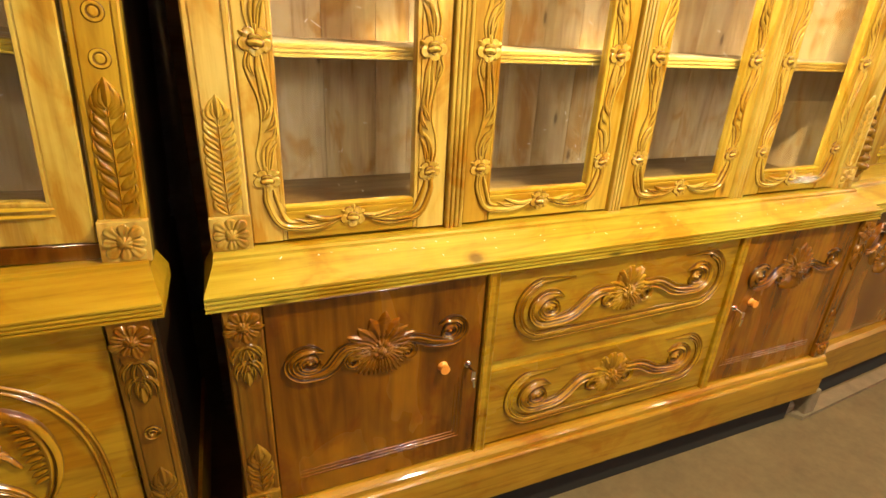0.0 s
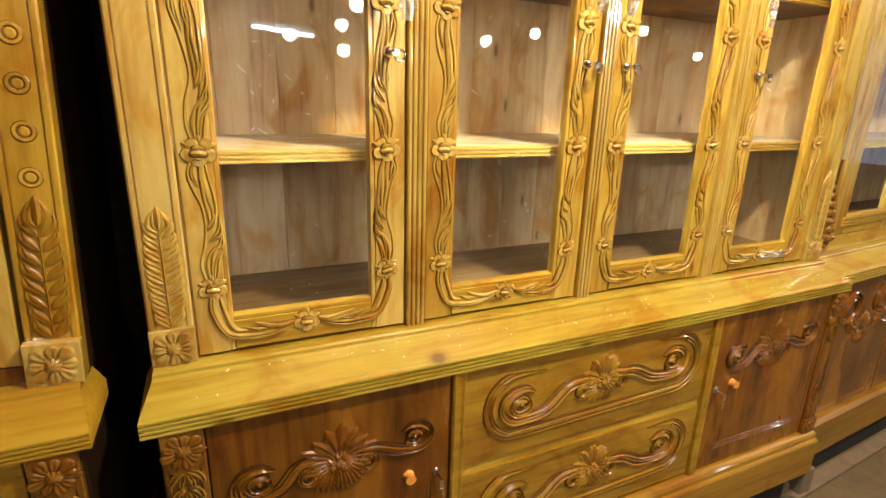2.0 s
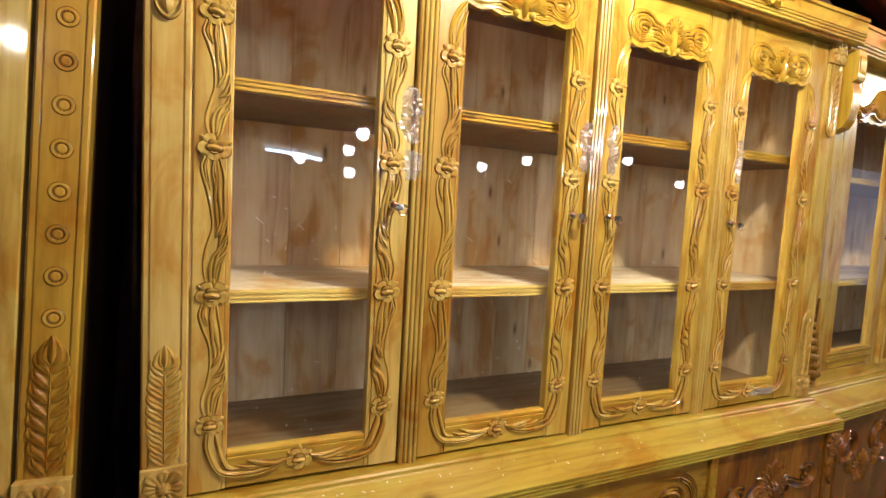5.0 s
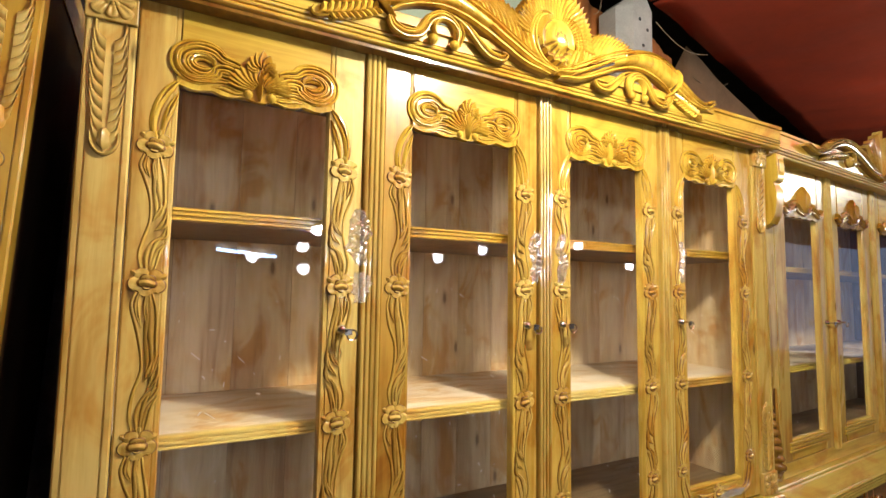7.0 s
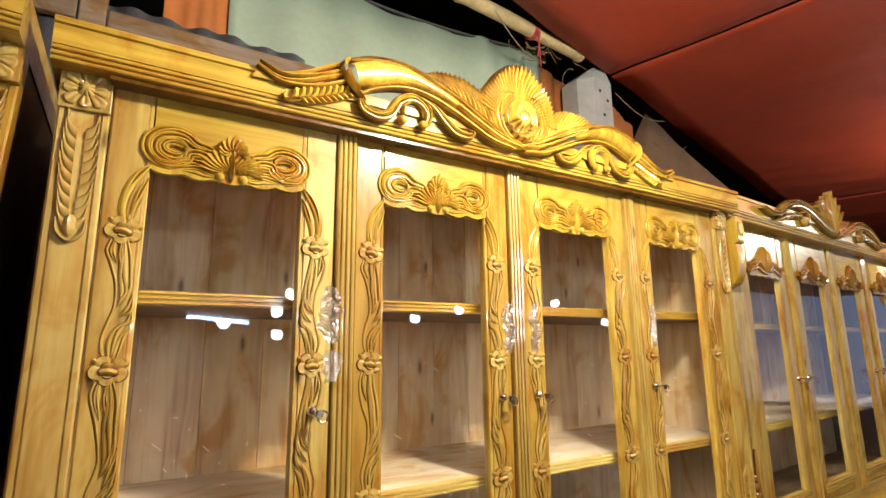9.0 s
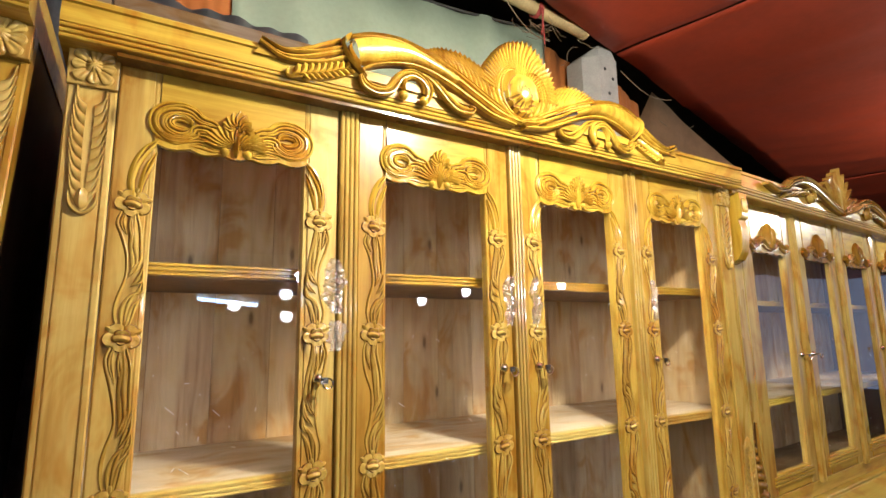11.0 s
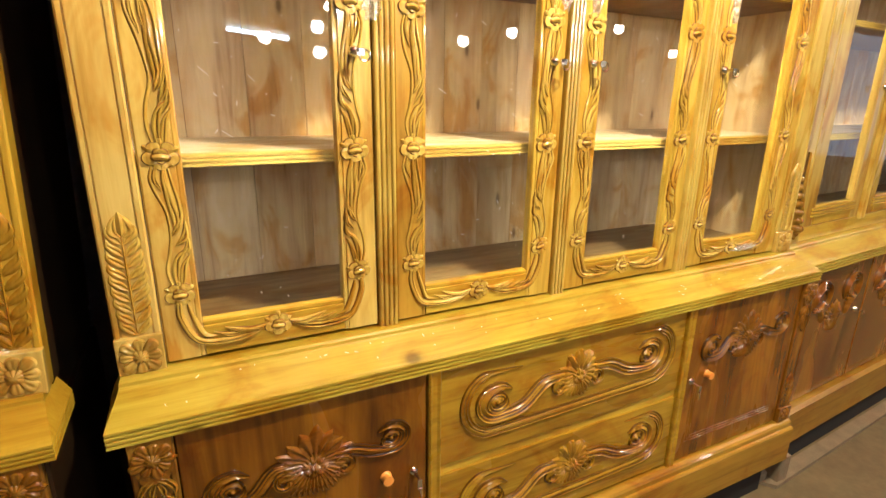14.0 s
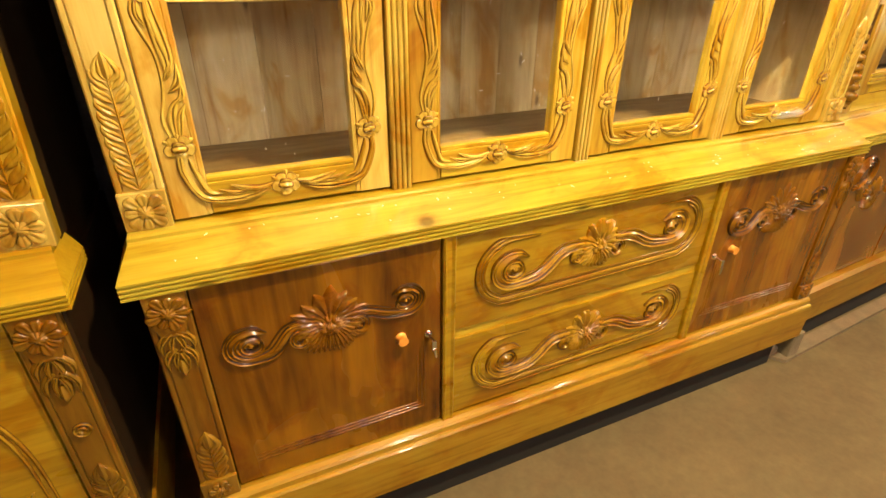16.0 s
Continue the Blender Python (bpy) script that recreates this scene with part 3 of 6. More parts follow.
def frond(bm, x, z0, z1, w, y=0.0, n=8, up=True, cap=True):
    """A low leaf of paired blades that swing out from a stem and hook upwards, under a three-lobed tip."""
    h = (z1 - z0) / (n + 1)
    GROOVE_DARK[0] = False
    d = 1 if up else -1
    for k in range(n):
        t = k / (n - 1)
        z = (z0 if up else z1) + d * h * (k + 0.1)
        ww = w * (0.72 + 0.36 * math.sin(math.pi * (0.15 + 0.75 * t)))
        for s in (-1, 1):
            ribbon(bm, [(x + 0.002, z - d * h * 0.15), (x + ww * 0.42, z + d * h * 0.22), (x + ww * 0.86, z + d * h * 0.75), (x + ww * 0.94, z + d * h * 1.35)],
                   [h * 0.20, h * 0.62, h * 0.58, h * 0.05], 2, 0.0030, y, 4, 0.2, s, x)
    if cap:
        e = z1 - h * 1.3 if up else z0 + h * 1.3
        for s in (-1, 1):
            ribbon(bm, [(x + 0.002, e - d * h * 0.2), (x + w * 0.46, e + d * h * 0.3), (x + w * 0.34, e + d * h * 1.1), (x + w * 0.10, e + d * h * 1.7)], [h * 0.2, h * 0.7, h * 0.5, h * 0.05], 2, 0.0042, y, 4, 0.2, s, x)
        petal(bm, x, e, 90 * d, h * 1.9, h * 0.7, 0.006, y)
    stroke(bm, [(x, z0), (x, (z0 + z1) / 2), (x, z1 - h)], 0.004, 0.0035, y, n=2)
    GROOVE_DARK[0] = True
    return bm


def medallion(bm, x, z, r, y=0.0, n=27):
    """A burst of pointed leaves that sweep sideways round a small flower, taller above than below."""
    def tooth(a):
        return 1 - abs(2 * ((n * a / (2 * math.pi)) % 1) - 1)

    def bend(a, p):
        return a + 0.62 * (p - 0.3) * math.cos(a)

    def edge(a):
        tall = 1.04 if math.sin(a) > 0 else 1.04 - 0.26 * math.sin(-a)
        return r * tall * (0.80 + 0.22 * tooth(bend(a, 1.0)) + 0.06 * math.sin(5 * a + 0.6)) * (1 - 0.10 * abs(math.cos(a)))

    def height(p, a):
        if p < 0.13:
            return 0.0130 * math.sqrt(max(0.0, 1 - (p / 0.17) ** 2))
        if p < 0.33:
            t = (p - 0.13) / 0.20
            return 0.0050 + 0.0055 * math.sin(math.pi * (0.1 + 0.8 * t)) * abs(math.cos(3.5 * a)) ** 0.6
        t = (p - 0.33) / 0.67
        return 0.0016 + 0.0066 * (0.16 + 0.84 * tooth(bend(a, p)) ** 0.6) * math.sin(math.pi * (0.16 + 0.70 * t))
    return polar(bm, x, z, edge, height, y, n * 8, 15)


def side_volute(bm, x, z, r, s, y=0.0):
    """The small rolled leaf beside a medallion."""
    ribbon(bm, spiral(x, z, r, r * 0.30, 90 + s * 60, 90 - s * 300, 12), [r * 0.25] + [r * 0.55] * 10 + [r * 0.40, r * 0.12], 2, 0.0095, y, 3, gouged=True)
    return bm


# ---- setting ----
bm = B()
box(bm, -7, 16, -8, 4.5, -0.12, 0)
structure("floor", bm, concrete, "dusty grey-brown concrete shop floor", "floor")

bm = B()
box(bm, -7.15, -7, -8, 4.5, 0, 4.2)
structure("wall_west", bm, wall_m, "dim plastered shop wall", "wall")
bm = B()
box(bm, -7, 16, -8.15, -8, 0, 4.2)
structure("wall_south", bm, wall_m, "dim plastered shop wall behind the aisle", "wall")
bm = B()
box(bm, -7, 16, 4.5, 4.65, 0, 4.2)
structure("wall_north", bm, shed_dark, "dark boarded shed wall behind the cabinets", "wall")
# the open shop front at the far end
bm = B()
box(bm, 16, 16.15, -8, -6.2, 0, 4.2)
box(bm, 16, 16.15, -1.0, 4.5, 0, 4.2)
box(bm, 16, 16.15, -6.2, -1.0, 3.6, 4.2)
structure("wall_east", bm, wall_m, "shop wall with an open front to the evening", "wall")
bm = B()
box(bm, -7.15, 16.15, -8.15, 4.65, 4.2, 4.3)
structure("roof", bm, shed_dark, "dark roof above the tarpaulin", "roof")

# red tarpaulin ceiling in sheets, its far edge running slantwise behind the cabinets
TA, TZ = 14.0, 2.85
ct, st = math.cos(radians(TA)), math.sin(radians(TA))
bm = B()


def tarp_sheet(bm, u0, u1, v0, v1, nu=60, nv=60):
    rows = []
    for i in range(nu + 1):
        u = u0 + (u1 - u0) * i / nu
        row = []
        for j in range(nv + 1):
            v = v0 + (v1 - v0) * j / nv
            x, y = 1.808 + u * ct - v * st, 0.55 + u * st + v * ct
            e = min(1, (i / nu) * (1 - i / nu) * 6) * min(1, (nv - j) / 6)
            z = TZ - 0.045 * e + 0.02 * noise.noise((u * 1.6, v * 1.1, 3)) + 0.010 * noise.noise((u * 7 + v * 2, v * 3 - u, 8)) + 0.010 * abs(noise.noise((u * 2.2 + v * 3.4, v * 0.8 - u * 0.5, 12))) - 0.015 * abs(noise.noise((u * 3.1, v * 0.9, 1)))
            z += -0.006 * (v < -7)
            row.append(bm.verts.new((x, y, z)))
        rows.append(row)
    for a, b in zip(rows, rows[1:]):
        for j in range(nv):
            bm.faces.new((a[j], a[j + 1], b[j + 1], b[j]))


for k in range(-3, 4):
    w = 3.6
    tarp_sheet(bm, k * w + 0.012, (k + 1) * w - 0.012, -7.6, 0.0)
tarp = structure("ceiling", bm, tarp_red, "sagging dark red tarpaulin ceiling in stitched sheets", "ceiling", True)
sol = tarp.modifiers.new("thick", "SOLIDIFY")
sol.thickness = 0.004


def cloth(name, x0, x1, z0, z1, y, material, label, folds=9, depth=0.02, top=None, seed=0, lean=0.0):
    """A hanging sheet. top(t) gives the drop of its upper edge along its width."""
    bm = B()
    nx, nz = 48, 14
    rows = []
    for i in range(nx + 1):
        t = i / nx
        row = []
        for j in range(nz + 1):
            s = j / nz
            zt = z1 - (top(t) if top else 0)
            z = z0 + (zt - z0) * s
            f = depth * (math.sin(t * folds * 2 * math.pi + 2.2 * noise.noise((t * 4, s, seed))) * (1 - 0.5 * s) + noise.noise((t * 6, s * 3, seed + 5)))
            row.append(bm.verts.new((x0 + (x1 - x0) * t, y + f + lean * s, z)))
        rows.append(row)
    for a, b in zip(rows, rows[1:]):
        for j in range(nz):
            bm.faces.new((a[j], a[j + 1], b[j + 1], b[j]))
    ob = part(name, bm, material, None, label, True)
    sm = ob.modifiers.new("thick", "SOLIDIFY")
    sm.thickness = 0.003
    return tagged(ob, "", "cloth")


green = cloth("hanging_cloth", 0.075, 1.46, 0.0, 2.91, 0.68, cloth_green, "pale grey-green cloth hung behind the carved cabinet", 5, 0.022, lambda t: 0.05 * math.sin(t * math.pi) - 0.02 * t, 1)
bm = B()
edge = [Vector((0.075 + 1.385 * k / 24, 0.668, 2.906 - 0.05 * math.sin(k / 24 * math.pi) + 0.02 * k / 24)) for k in range(25)]
for a, c in zip(edge, edge[1:]):
    tube(bm, a, c, 0.006, 6)
part("hem", bm, shed_dark, green, "dark rolled hem", True)
cloth("hanging_cloth", -0.115, 0.085, 0.0, 3.1, 0.70, cloth_orange, "plain orange cloth hung beside the green one", 1, 0.008, None, 2)
cloth("hanging_cloth", 1.462, 1.74, 0.0, 2.925, 0.74, cloth_orange, "orange cloth drawn up to a point behind the post", 2, 0.01, lambda t: 0.09 * t, 3)
cloth("hanging_cloth", 1.99, 2.17, 0.0, 2.86, 0.72, cloth_orange, "orange cloth sagging beside the post", 2, 0.015, lambda t: 0.04 + 0.1 * t, 4)
cloth("hanging_cloth", 2.20, 3.8, 0.0, 2.89, 0.80, cloth_beige, "beige cloth gathered on a hook under the tarpaulin", 4, 0.016, lambda t: (0.125 - t) * 2.6 if t < 0.125 else (t - 0.125) * 0.69, 5)

bm = B()
pts = []
for i in range(121):
    x = -1.3 + i * 0.0135
    pts.append((x, 0.62 + 0.011 * math.sin(i * 0.9)))
for i in range(120):
    (xa, ya), (xb, yb) = pts[i], pts[i + 1]
    za, zb = 2.52 + 0.012 * noise.noise((xa * 9, 0, 0)), 2.52 + 0.012 * noise.noise((xb * 9, 0, 0))
    v = [bm.verts.new(p) for p in ((xa, ya, 0.4), (xb, yb, 0.4), (xb, yb, zb), (xa, ya, za))]
    bm.faces.new(v)
bmesh.ops.remove_doubles(bm, verts=bm.verts, dist=1e-4)
ob = structure("tin_wall", bm, tin, "ragged corrugated tin sheet behind the cabinets", "tin sheet", True)
ob.modifiers.new("thick", "SOLIDIFY").thickness = 0.002

rack = thing("stud_wall", (-0.3, 0.60, 0), "rough grey timber studwork of the shed wall", "stud wall")
bm = B()
box(bm, -0.014, 0.05, -0.03, 0.0, 0, 3.3, 0.004)
part("post", bm, grey_wood, rack)
bm = B()
box(bm, -1.0, -0.018, -0.032, -0.006, 2.42, 2.475, 0.004)
part("rail", bm, grey_wood, rack)
bm = B()
box(bm, 0.054, 0.75, -0.032, -0.006, 2.415, 2.47, 0.004)
part("rail", bm, grey_wood, rack)

post = thing("post", (1.74, 0.62, 0), "square post with flaking white paint and bolt holes", "post")
bm = B()
prism(bm, [(-0.115, -0.02), (-0.06, -0.075), (0.06, -0.075), (0.115, -0.02), (0.115, 0.08), (-0.115, 0.08)], 0, 2.80, "z")
shaft = part("shaft", bm, white_post, post)
bm = B()
prism(bm, [(-0.113, -0.019), (-0.059, -0.073), (0.059, -0.073), (0.113, -0.019), (0.113, 0.078), (-0.113, 0.078)], 2.80, 2.862, "z")
for v in bm.verts:
    if v.co.z > 2.83:
        v.co = Vector((v.co.x * 0.72, v.co.y * 0.85, v.co.z - (0.030 if v.co.x < -0.09 else 0.0)))
part("cap", bm, white_post, post)
for x, z in ((-0.02, 2.74), (0.03, 2.70), (0.0, 2.62)):
    bm = B()
    dome(bm, x, z, 0.009, 0.004, -0.075, 8, 2)
    part("bolt_hole", bm, black_plastic, shaft)

bm = B()
pv = [Vector((-0.9, 0.40, 2.86)), Vector((0.2, 0.43, 2.865)), Vector((0.86, 0.455, 2.872)), Vector((1.56, 0.515, 2.862))]
for a, b in zip(pv, pv[1:]):
    tube(bm, a, b, 0.030, 10)
    tube(bm, b - (b - a).normalized() * 0.012, b + (b - a).normalized() * 0.006, 0.034, 10)
pole = part("bamboo_pole", bm, bamboo, None, "old bamboo pole under the edge of the tarpaulin", True)
tagged(pole, "", "pole")
bm = B()
for k in range(5):
    ring_pts = [(1.245 + 0.004 * k, 0.49 + 0.037 * math.cos(a * math.pi / 5), 2.868 + 0.037 * math.sin(a * math.pi / 5)) for a in range(11)]
    for a, b in zip(ring_pts, ring_pts[1:]):
        tube(bm, a, b, 0.003, 5)
tube(bm, (1.25, 0.452, 2.85), (1.255, 0.45, 2.68), 0.003, 5)
tube(bm, (1.262, 0.452, 2.85), (1.24, 0.45, 2.72), 0.003, 5)
tie = part("string_tie", bm, string_red, None, "red string knotted round the bamboo pole", True)
tagged(tie, "", "string")

# cobwebbed cords at the edge of the tarpaulin
for a, b in (((1.9, 0.60, 2.80), (2.5, 0.74, 2.84)), ((2.4, 0.76, 2.70), (2.95, 0.9, 2.83)), ((1.0, 0.42, 2.83), (1.44, 0.62, 2.84))):
    bm = B()
    a, b = Vector(a), Vector(b)
    q = [a.lerp(b, k / 6) - Vector((0, 0, 0.05 * math.sin(k / 6 * math.pi))) for k in range(7)]
    for c, d in zip(q, q[1:]):
        tube(bm, c, d, 0.0025, 5)
    tagged(part("cord", bm, grey_wood, None, "thin dusty cord slung below the tarpaulin", True), "", "cord")


rng = random.Random(12)
bm = B()
for _ in range(14):
    q = Vector((rng.uniform(1.18, 1.50), rng.uniform(0.44, 0.56), rng.uniform(2.76, 2.86)))
    d = Vector((rng.uniform(-1, 1), rng.uniform(-0.3, 0.3), rng.uniform(-1, 0.3))).normalized()
    for _ in range(9):
        d = (d + 0.7 * Vector((rng.uniform(-1, 1), rng.uniform(-0.4, 0.4), rng.uniform(-1, 0.8)))).normalized()
        e = q + d * 0.014
        tube(bm, q, e, 0.0011, 4)
        q = e
tagged(part("loose_thread", bm, grey_wood, None, "tangle of dusty loose threads at the pole's end", True), "", "thread", "", "stuff")


# ---- hanging bulbs ----
def pendant(x, y, z, top, label):
    t = thing("pendant_bulb", (x, y, z), label, "lamp", "hanging bulbs")
    bm = B()
    for k in range(6):
        a, b = -math.pi / 2 + math.pi * k / 6, -math.pi / 2 + math.pi * (k + 1) / 6
        tube(bm, (0, 0, 0.033 * math.sin(a)), (0, 0, 0.033 * math.sin(b)), max(0.001, 0.033 * math.cos(a)), 12, max(0.001, 0.033 * math.cos(b)))
    part("bulb", bm, bulb_glow, t, "lit round bulb", True)
    bm = B()
    tube(bm, (0, 0, 0.03), (0, 0, 0.085), 0.017, 10, 0.02)
    part("socket", bm, black_plastic, t, "black bulb holder")
    bm = B()
    tube(bm, (0, 0, 0.085), (0, 0, top - z), 0.003, 6)
    part("cable", bm, black_plastic, t)
    return t


for x, y, z, p in BULBS + OVERHEAD:
    pendant(x, y, z, 2.83, "bare lit bulb hanging on a black cable")
tube_lamp = thing("tube_lamp", (0.43, -3.05, 1.755), "bluish tube lamp on a slim batten", "lamp")
bm = B()
tube(bm, (-0.2, 0, 0.02), (0.22, 0, -0.02), 0.013, 8)
part("tube", bm, tube_glow, tube_lamp, "lit bluish tube", True)
bm = B()
prism(bm, [(-0.22, 0.04), (0.24, 0.0), (0.24, 0.03), (-0.22, 0.07)], -0.03, -0.01, "y")
part("batten", bm, white_post, tube_lamp)
bm = B()
tube(bm, (-0.15, -0.02, 0.06), (-0.15, -0.02, 1.07), 0.003, 6)
tube(bm, (0.15, -0.02, 0.03), (0.15, -0.02, 1.07), 0.003, 6)
part("hanger", bm, black_plastic, tube_lamp)


# ---- cabinet pieces ----
def worktop_profile(front, top, bottom, back):
    """Sloped shelf with a raised bead at the back and four reeds along the front."""
    p = [(back, bottom), (back, top), (-0.012, top), (-0.024, top - 0.001), (-0.029, top - 0.005), (-0.030, top - 0.011), (-0.034, top - 0.014), (front + 0.014, top - 0.040), (front + 0.009, top - 0.042)]
    z1, n = top - 0.044, 4
    h = (z1 - bottom) / n
    for k in range(n):
        z = z1 - k * h
        p += [(front + 0.006, z), (front, z - 0.25 * h), (front, z - 0.7 * h)]
    p += [(front + 0.008, bottom)]
    return p


def worktop(parent, x0, x1, front, top, bottom, back, material, ends=(1, 1)):
    """The moulding runs along the front and returns, a little less sloped, along each open end."""
    deep, back = back, 0.06
    prof = worktop_profile(front, top, bottom, back)[1:]
    rows = []
    bm = B()
    for y, z in prof:
        q = [(min(y, back) - front) * 0.24 if y < -0.011 else (-0.012 - front) * 0.24 for _ in (0, 1)]
        a, b = x0 + q[0] * ends[0], x1 - q[1] * ends[1]
        yy = min(y, -0.012)
        rows.append([bm.verts.new(c) for c in ((a, back, z), (a, yy, z), (b, yy, z), (b, back, z))])
    for r, t in zip(rows, rows[1:]):
        for i in range(4):
            bm.faces.new((r[i], r[(i + 1) % 4], t[(i + 1) % 4], t[i]))
    bm.faces.new(rows[0])
    bm.faces.new(rows[-1][::-1])
    bmesh.ops.remove_doubles(bm, verts=bm.verts, dist=1e-5)
    t = part("worktop", bm, material, parent, "sloping moulded shelf with a reeded front edge")
    bm = B()
    box(bm, x0 + 0.026, x1 - 0.026, back + 0.001, deep, bottom, top - 0.012)
    part("board", bm, unlit_board, t)
    return t


def cornice(parent, x0, x1, front, z0, z1, back, material):
    """A plain fascia between a bead along the top and three close reeds along the bottom."""
    h = z1 - z0
    p = [(back, z0), (back, z1), (front, z1), (front - 0.003, z1 - 0.003), (front - 0.003, z1 - 0.012), (front + 0.002, z1 - 0.014), (front + 0.001, z0 + 0.36 * h)]
    for k in range(3):
        z = z0 + h * (0.35 - 0.115 * k)
        o = front + 0.001 + 0.002 * k
        p += [(o + 0.006, z), (o + 0.001, z - 0.015 * h), (o, z - 0.05 * h), (o + 0.001, z - 0.09 * h)]
    p += [(front + 0.011, z0)]
    bm = B()
    prism(bm, p, x0, x1, "x")
    return part("cornice", bm, material, parent, "fascia moulding with a bead and three reeds")


def pilaster(parent, x0, x1, z0, z1, y0, y1, material):
    """An upright with a sunk edge line along each side."""
    w = x1 - x0
    e, g, d = 0.010, 0.003, 0.004
    p = [(x0, y1), (x0, y0 + 0.003), (x0 + 0.003, y0), (x0 + e, y0), (x0 + e, y0 + d), (x0 + e + g, y0 + d), (x0 + e + g, y0 + 0.001),
         (x1 - e - g, y0 + 0.001), (x1 - e - g, y0 + d), (x1 - e, y0 + d), (x1 - e, y0), (x1 - 0.003, y0), (x1, y0 + 0.003), (x1, y1)]
    bm = B()
    prism(bm, p, z0, z1, "z")
    return part("pilaster", bm, material, parent)


def mullion(parent, x0, x1, z0, z1, y0, y1, material, n=4):
    w = (x1 - x0) / n
    p = [(x0, y1)]
    for k in range(n):
        a = x0 + k * w
        p += [(a + 0.0008, y0 + 0.006), (a + w * 0.2, y0 + 0.001), (a + w * 0.5, y0), (a + w * 0.8, y0 + 0.001), (a + w - 0.0008, y0 + 0.006)]
    p += [(x1, y1)]
    bm = B()
    prism(bm, p, z0, z1, "z")
    return part("mullion", bm, material, parent, "fluted upright between the doors")


def shelf(parent, x0, x1, y0, y1, z0, z1, inner_m, edge_m):
    bm = B()
    box(bm, x0, x1, y0 + 0.012, y1, z0 + 0.004, z1)
    s = part("shelf", bm, inner_m, parent, "bare wooden shelf with a reeded edge")
    # Added veneer: its dark colour puts in the shade below the shelf.
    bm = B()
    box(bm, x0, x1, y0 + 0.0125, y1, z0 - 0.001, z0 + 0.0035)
    part("underside", bm, lining_shade, s, "thin veneer, dark brown to put in the shade below")
    p = [(y0 + 0.012, z0), (y0 + 0.012, z1)]
    h = (z1 - z0) / 3
    for k in range(3):
        z = z1 - k * h
        p += [(y0 + 0.004, z - 0.001), (y0, z - 0.3 * h), (y0, z - 0.75 * h), (y0 + 0.004, z - h + 0.001)]
    bm = B()
    prism(bm, p, x0, x1, "x")
    part("shelf_edge", bm, edge_m, s, "reeded varnished shelf edge")
    return s


def frame_mesh(x0, x1, z0, z1, gx0, gx1, gz0, gz1, y0, y1):
    """A door frame round a pane, with a moulded inner edge."""
    bm = B()
    outer = [(x0, z0), (x1, z0), (x1, z1), (x0, z1)]
    m = 0.007
    rings = [([(a, b) for a, b in outer], y1), (outer, y0 + 0.003), ([(x0 + 0.003, z0 + 0.003), (x1 - 0.003, z0 + 0.003), (x1 - 0.003, z1 - 0.003), (x0 + 0.003, z1 - 0.003)], y0)]
    def gl(o):
        return [(gx0 - o, gz0 - o), (gx1 + o, gz0 - o), (gx1 + o, gz1 + o), (gx0 - o, gz1 + o)]
    rings += [(gl(m + 0.004), y0), (gl(m + 0.003), y0 + 0.003), (gl(m), y0 + 0.0015), (gl(0.002), y0 + 0.002), (gl(0), y0 + 0.006), (gl(0), y1)]
    vs = [[bm.verts.new((a, y, b)) for a, b in pts] for pts, y in rings]
    for r, q in zip(vs, vs[1:] + vs[:1]):
        for i in range(4):
            bm.faces.new((r[i], r[(i + 1) % 4], q[(i + 1) % 4], q[i]))
    return bm


def door_frame(parent, x0, x1, z0, z1, gx0, gx1, gz0, gz1, y0, y1, mats, label):
    """A door of two rails between two stiles, each with a small moulding beside the pane. mats: rails, first stile, second stile."""
    m = 0.007

    def edge(a, g, s):
        """Profile across a member from its outer edge a to the pane's edge g; s: +1 if the pane lies beyond g."""
        return [(a, y1), (a, y0 + 0.003), (a + s * 0.003, y0), (g - s * (m + 0.004), y0), (g - s * (m + 0.003), y0 + 0.003), (g - s * m, y0 + 0.0015), (g - s * 0.002, y0 + 0.002), (g, y0 + 0.006), (g, y1)]
    bm = B()
    prism(bm, [(y, z) for z, y in edge(z0, gz0, 1)], gx0 - 0.001, gx1 + 0.001, "x")
    d = part("upper_door", bm, mats[0], parent, label)
    bm = B()
    prism(bm, [(y, z) for z, y in edge(z1, gz1, -1)], gx0 - 0.001, gx1 + 0.001, "x")
    part("top_rail", bm, mats[0], d)
    for a, g, s, mt in ((x0, gx0, 1, mats[1]), (x1, gx1, -1, mats[2])):
        bm = B()
        prism(bm, edge(a, g - s * 0.0015, s), z0, z1, "z")
        part("stile", bm, mt, d)
    return d


rose_mesh = None


def add_rose(parent, x, z, y, material, r=0.026, turn=0):
    global rose_mesh
    if rose_mesh is None:
        bm = B()
        rose(bm)
        ob = part("rose", bm, material, parent, "", True)
        rose_mesh = ob.data
    else:
        ob = new("rose", rose_mesh)
        ob.parent = parent
    ob.matrix_local = pose(x, y, z, 0, turn, 0) @ Matrix.Scale(r / 0.026, 4)
    return ob


def lock(parent, x, z, y, key=True, drop=0.0):
    bm = B()
    dome(bm, x, z, 0.011, 0.012, y, 12, 3)
    lk = part("lock", bm, chrome, parent, "round chrome cam lock", True)
    if key:
        bm = B()
        tube(bm, (x, y - 0.010, z), (x, y - 0.03, z), 0.003, 6)
        pts = [(x + 0.012 + 0.010 * math.cos(a * math.pi / 6), y - 0.028, z - 0.008 - drop + 0.010 * math.sin(a * math.pi / 6)) for a in range(13)]
        for a, b in zip(pts, pts[1:]):
            tube(bm, a, b, 0.002, 5)
        box(bm, x - 0.003, x + 0.012, y - 0.030, y - 0.027, z - 0.008 - drop, z + 0.004)
        part("key", bm, brass, parent, "small key with a wire ring", True)


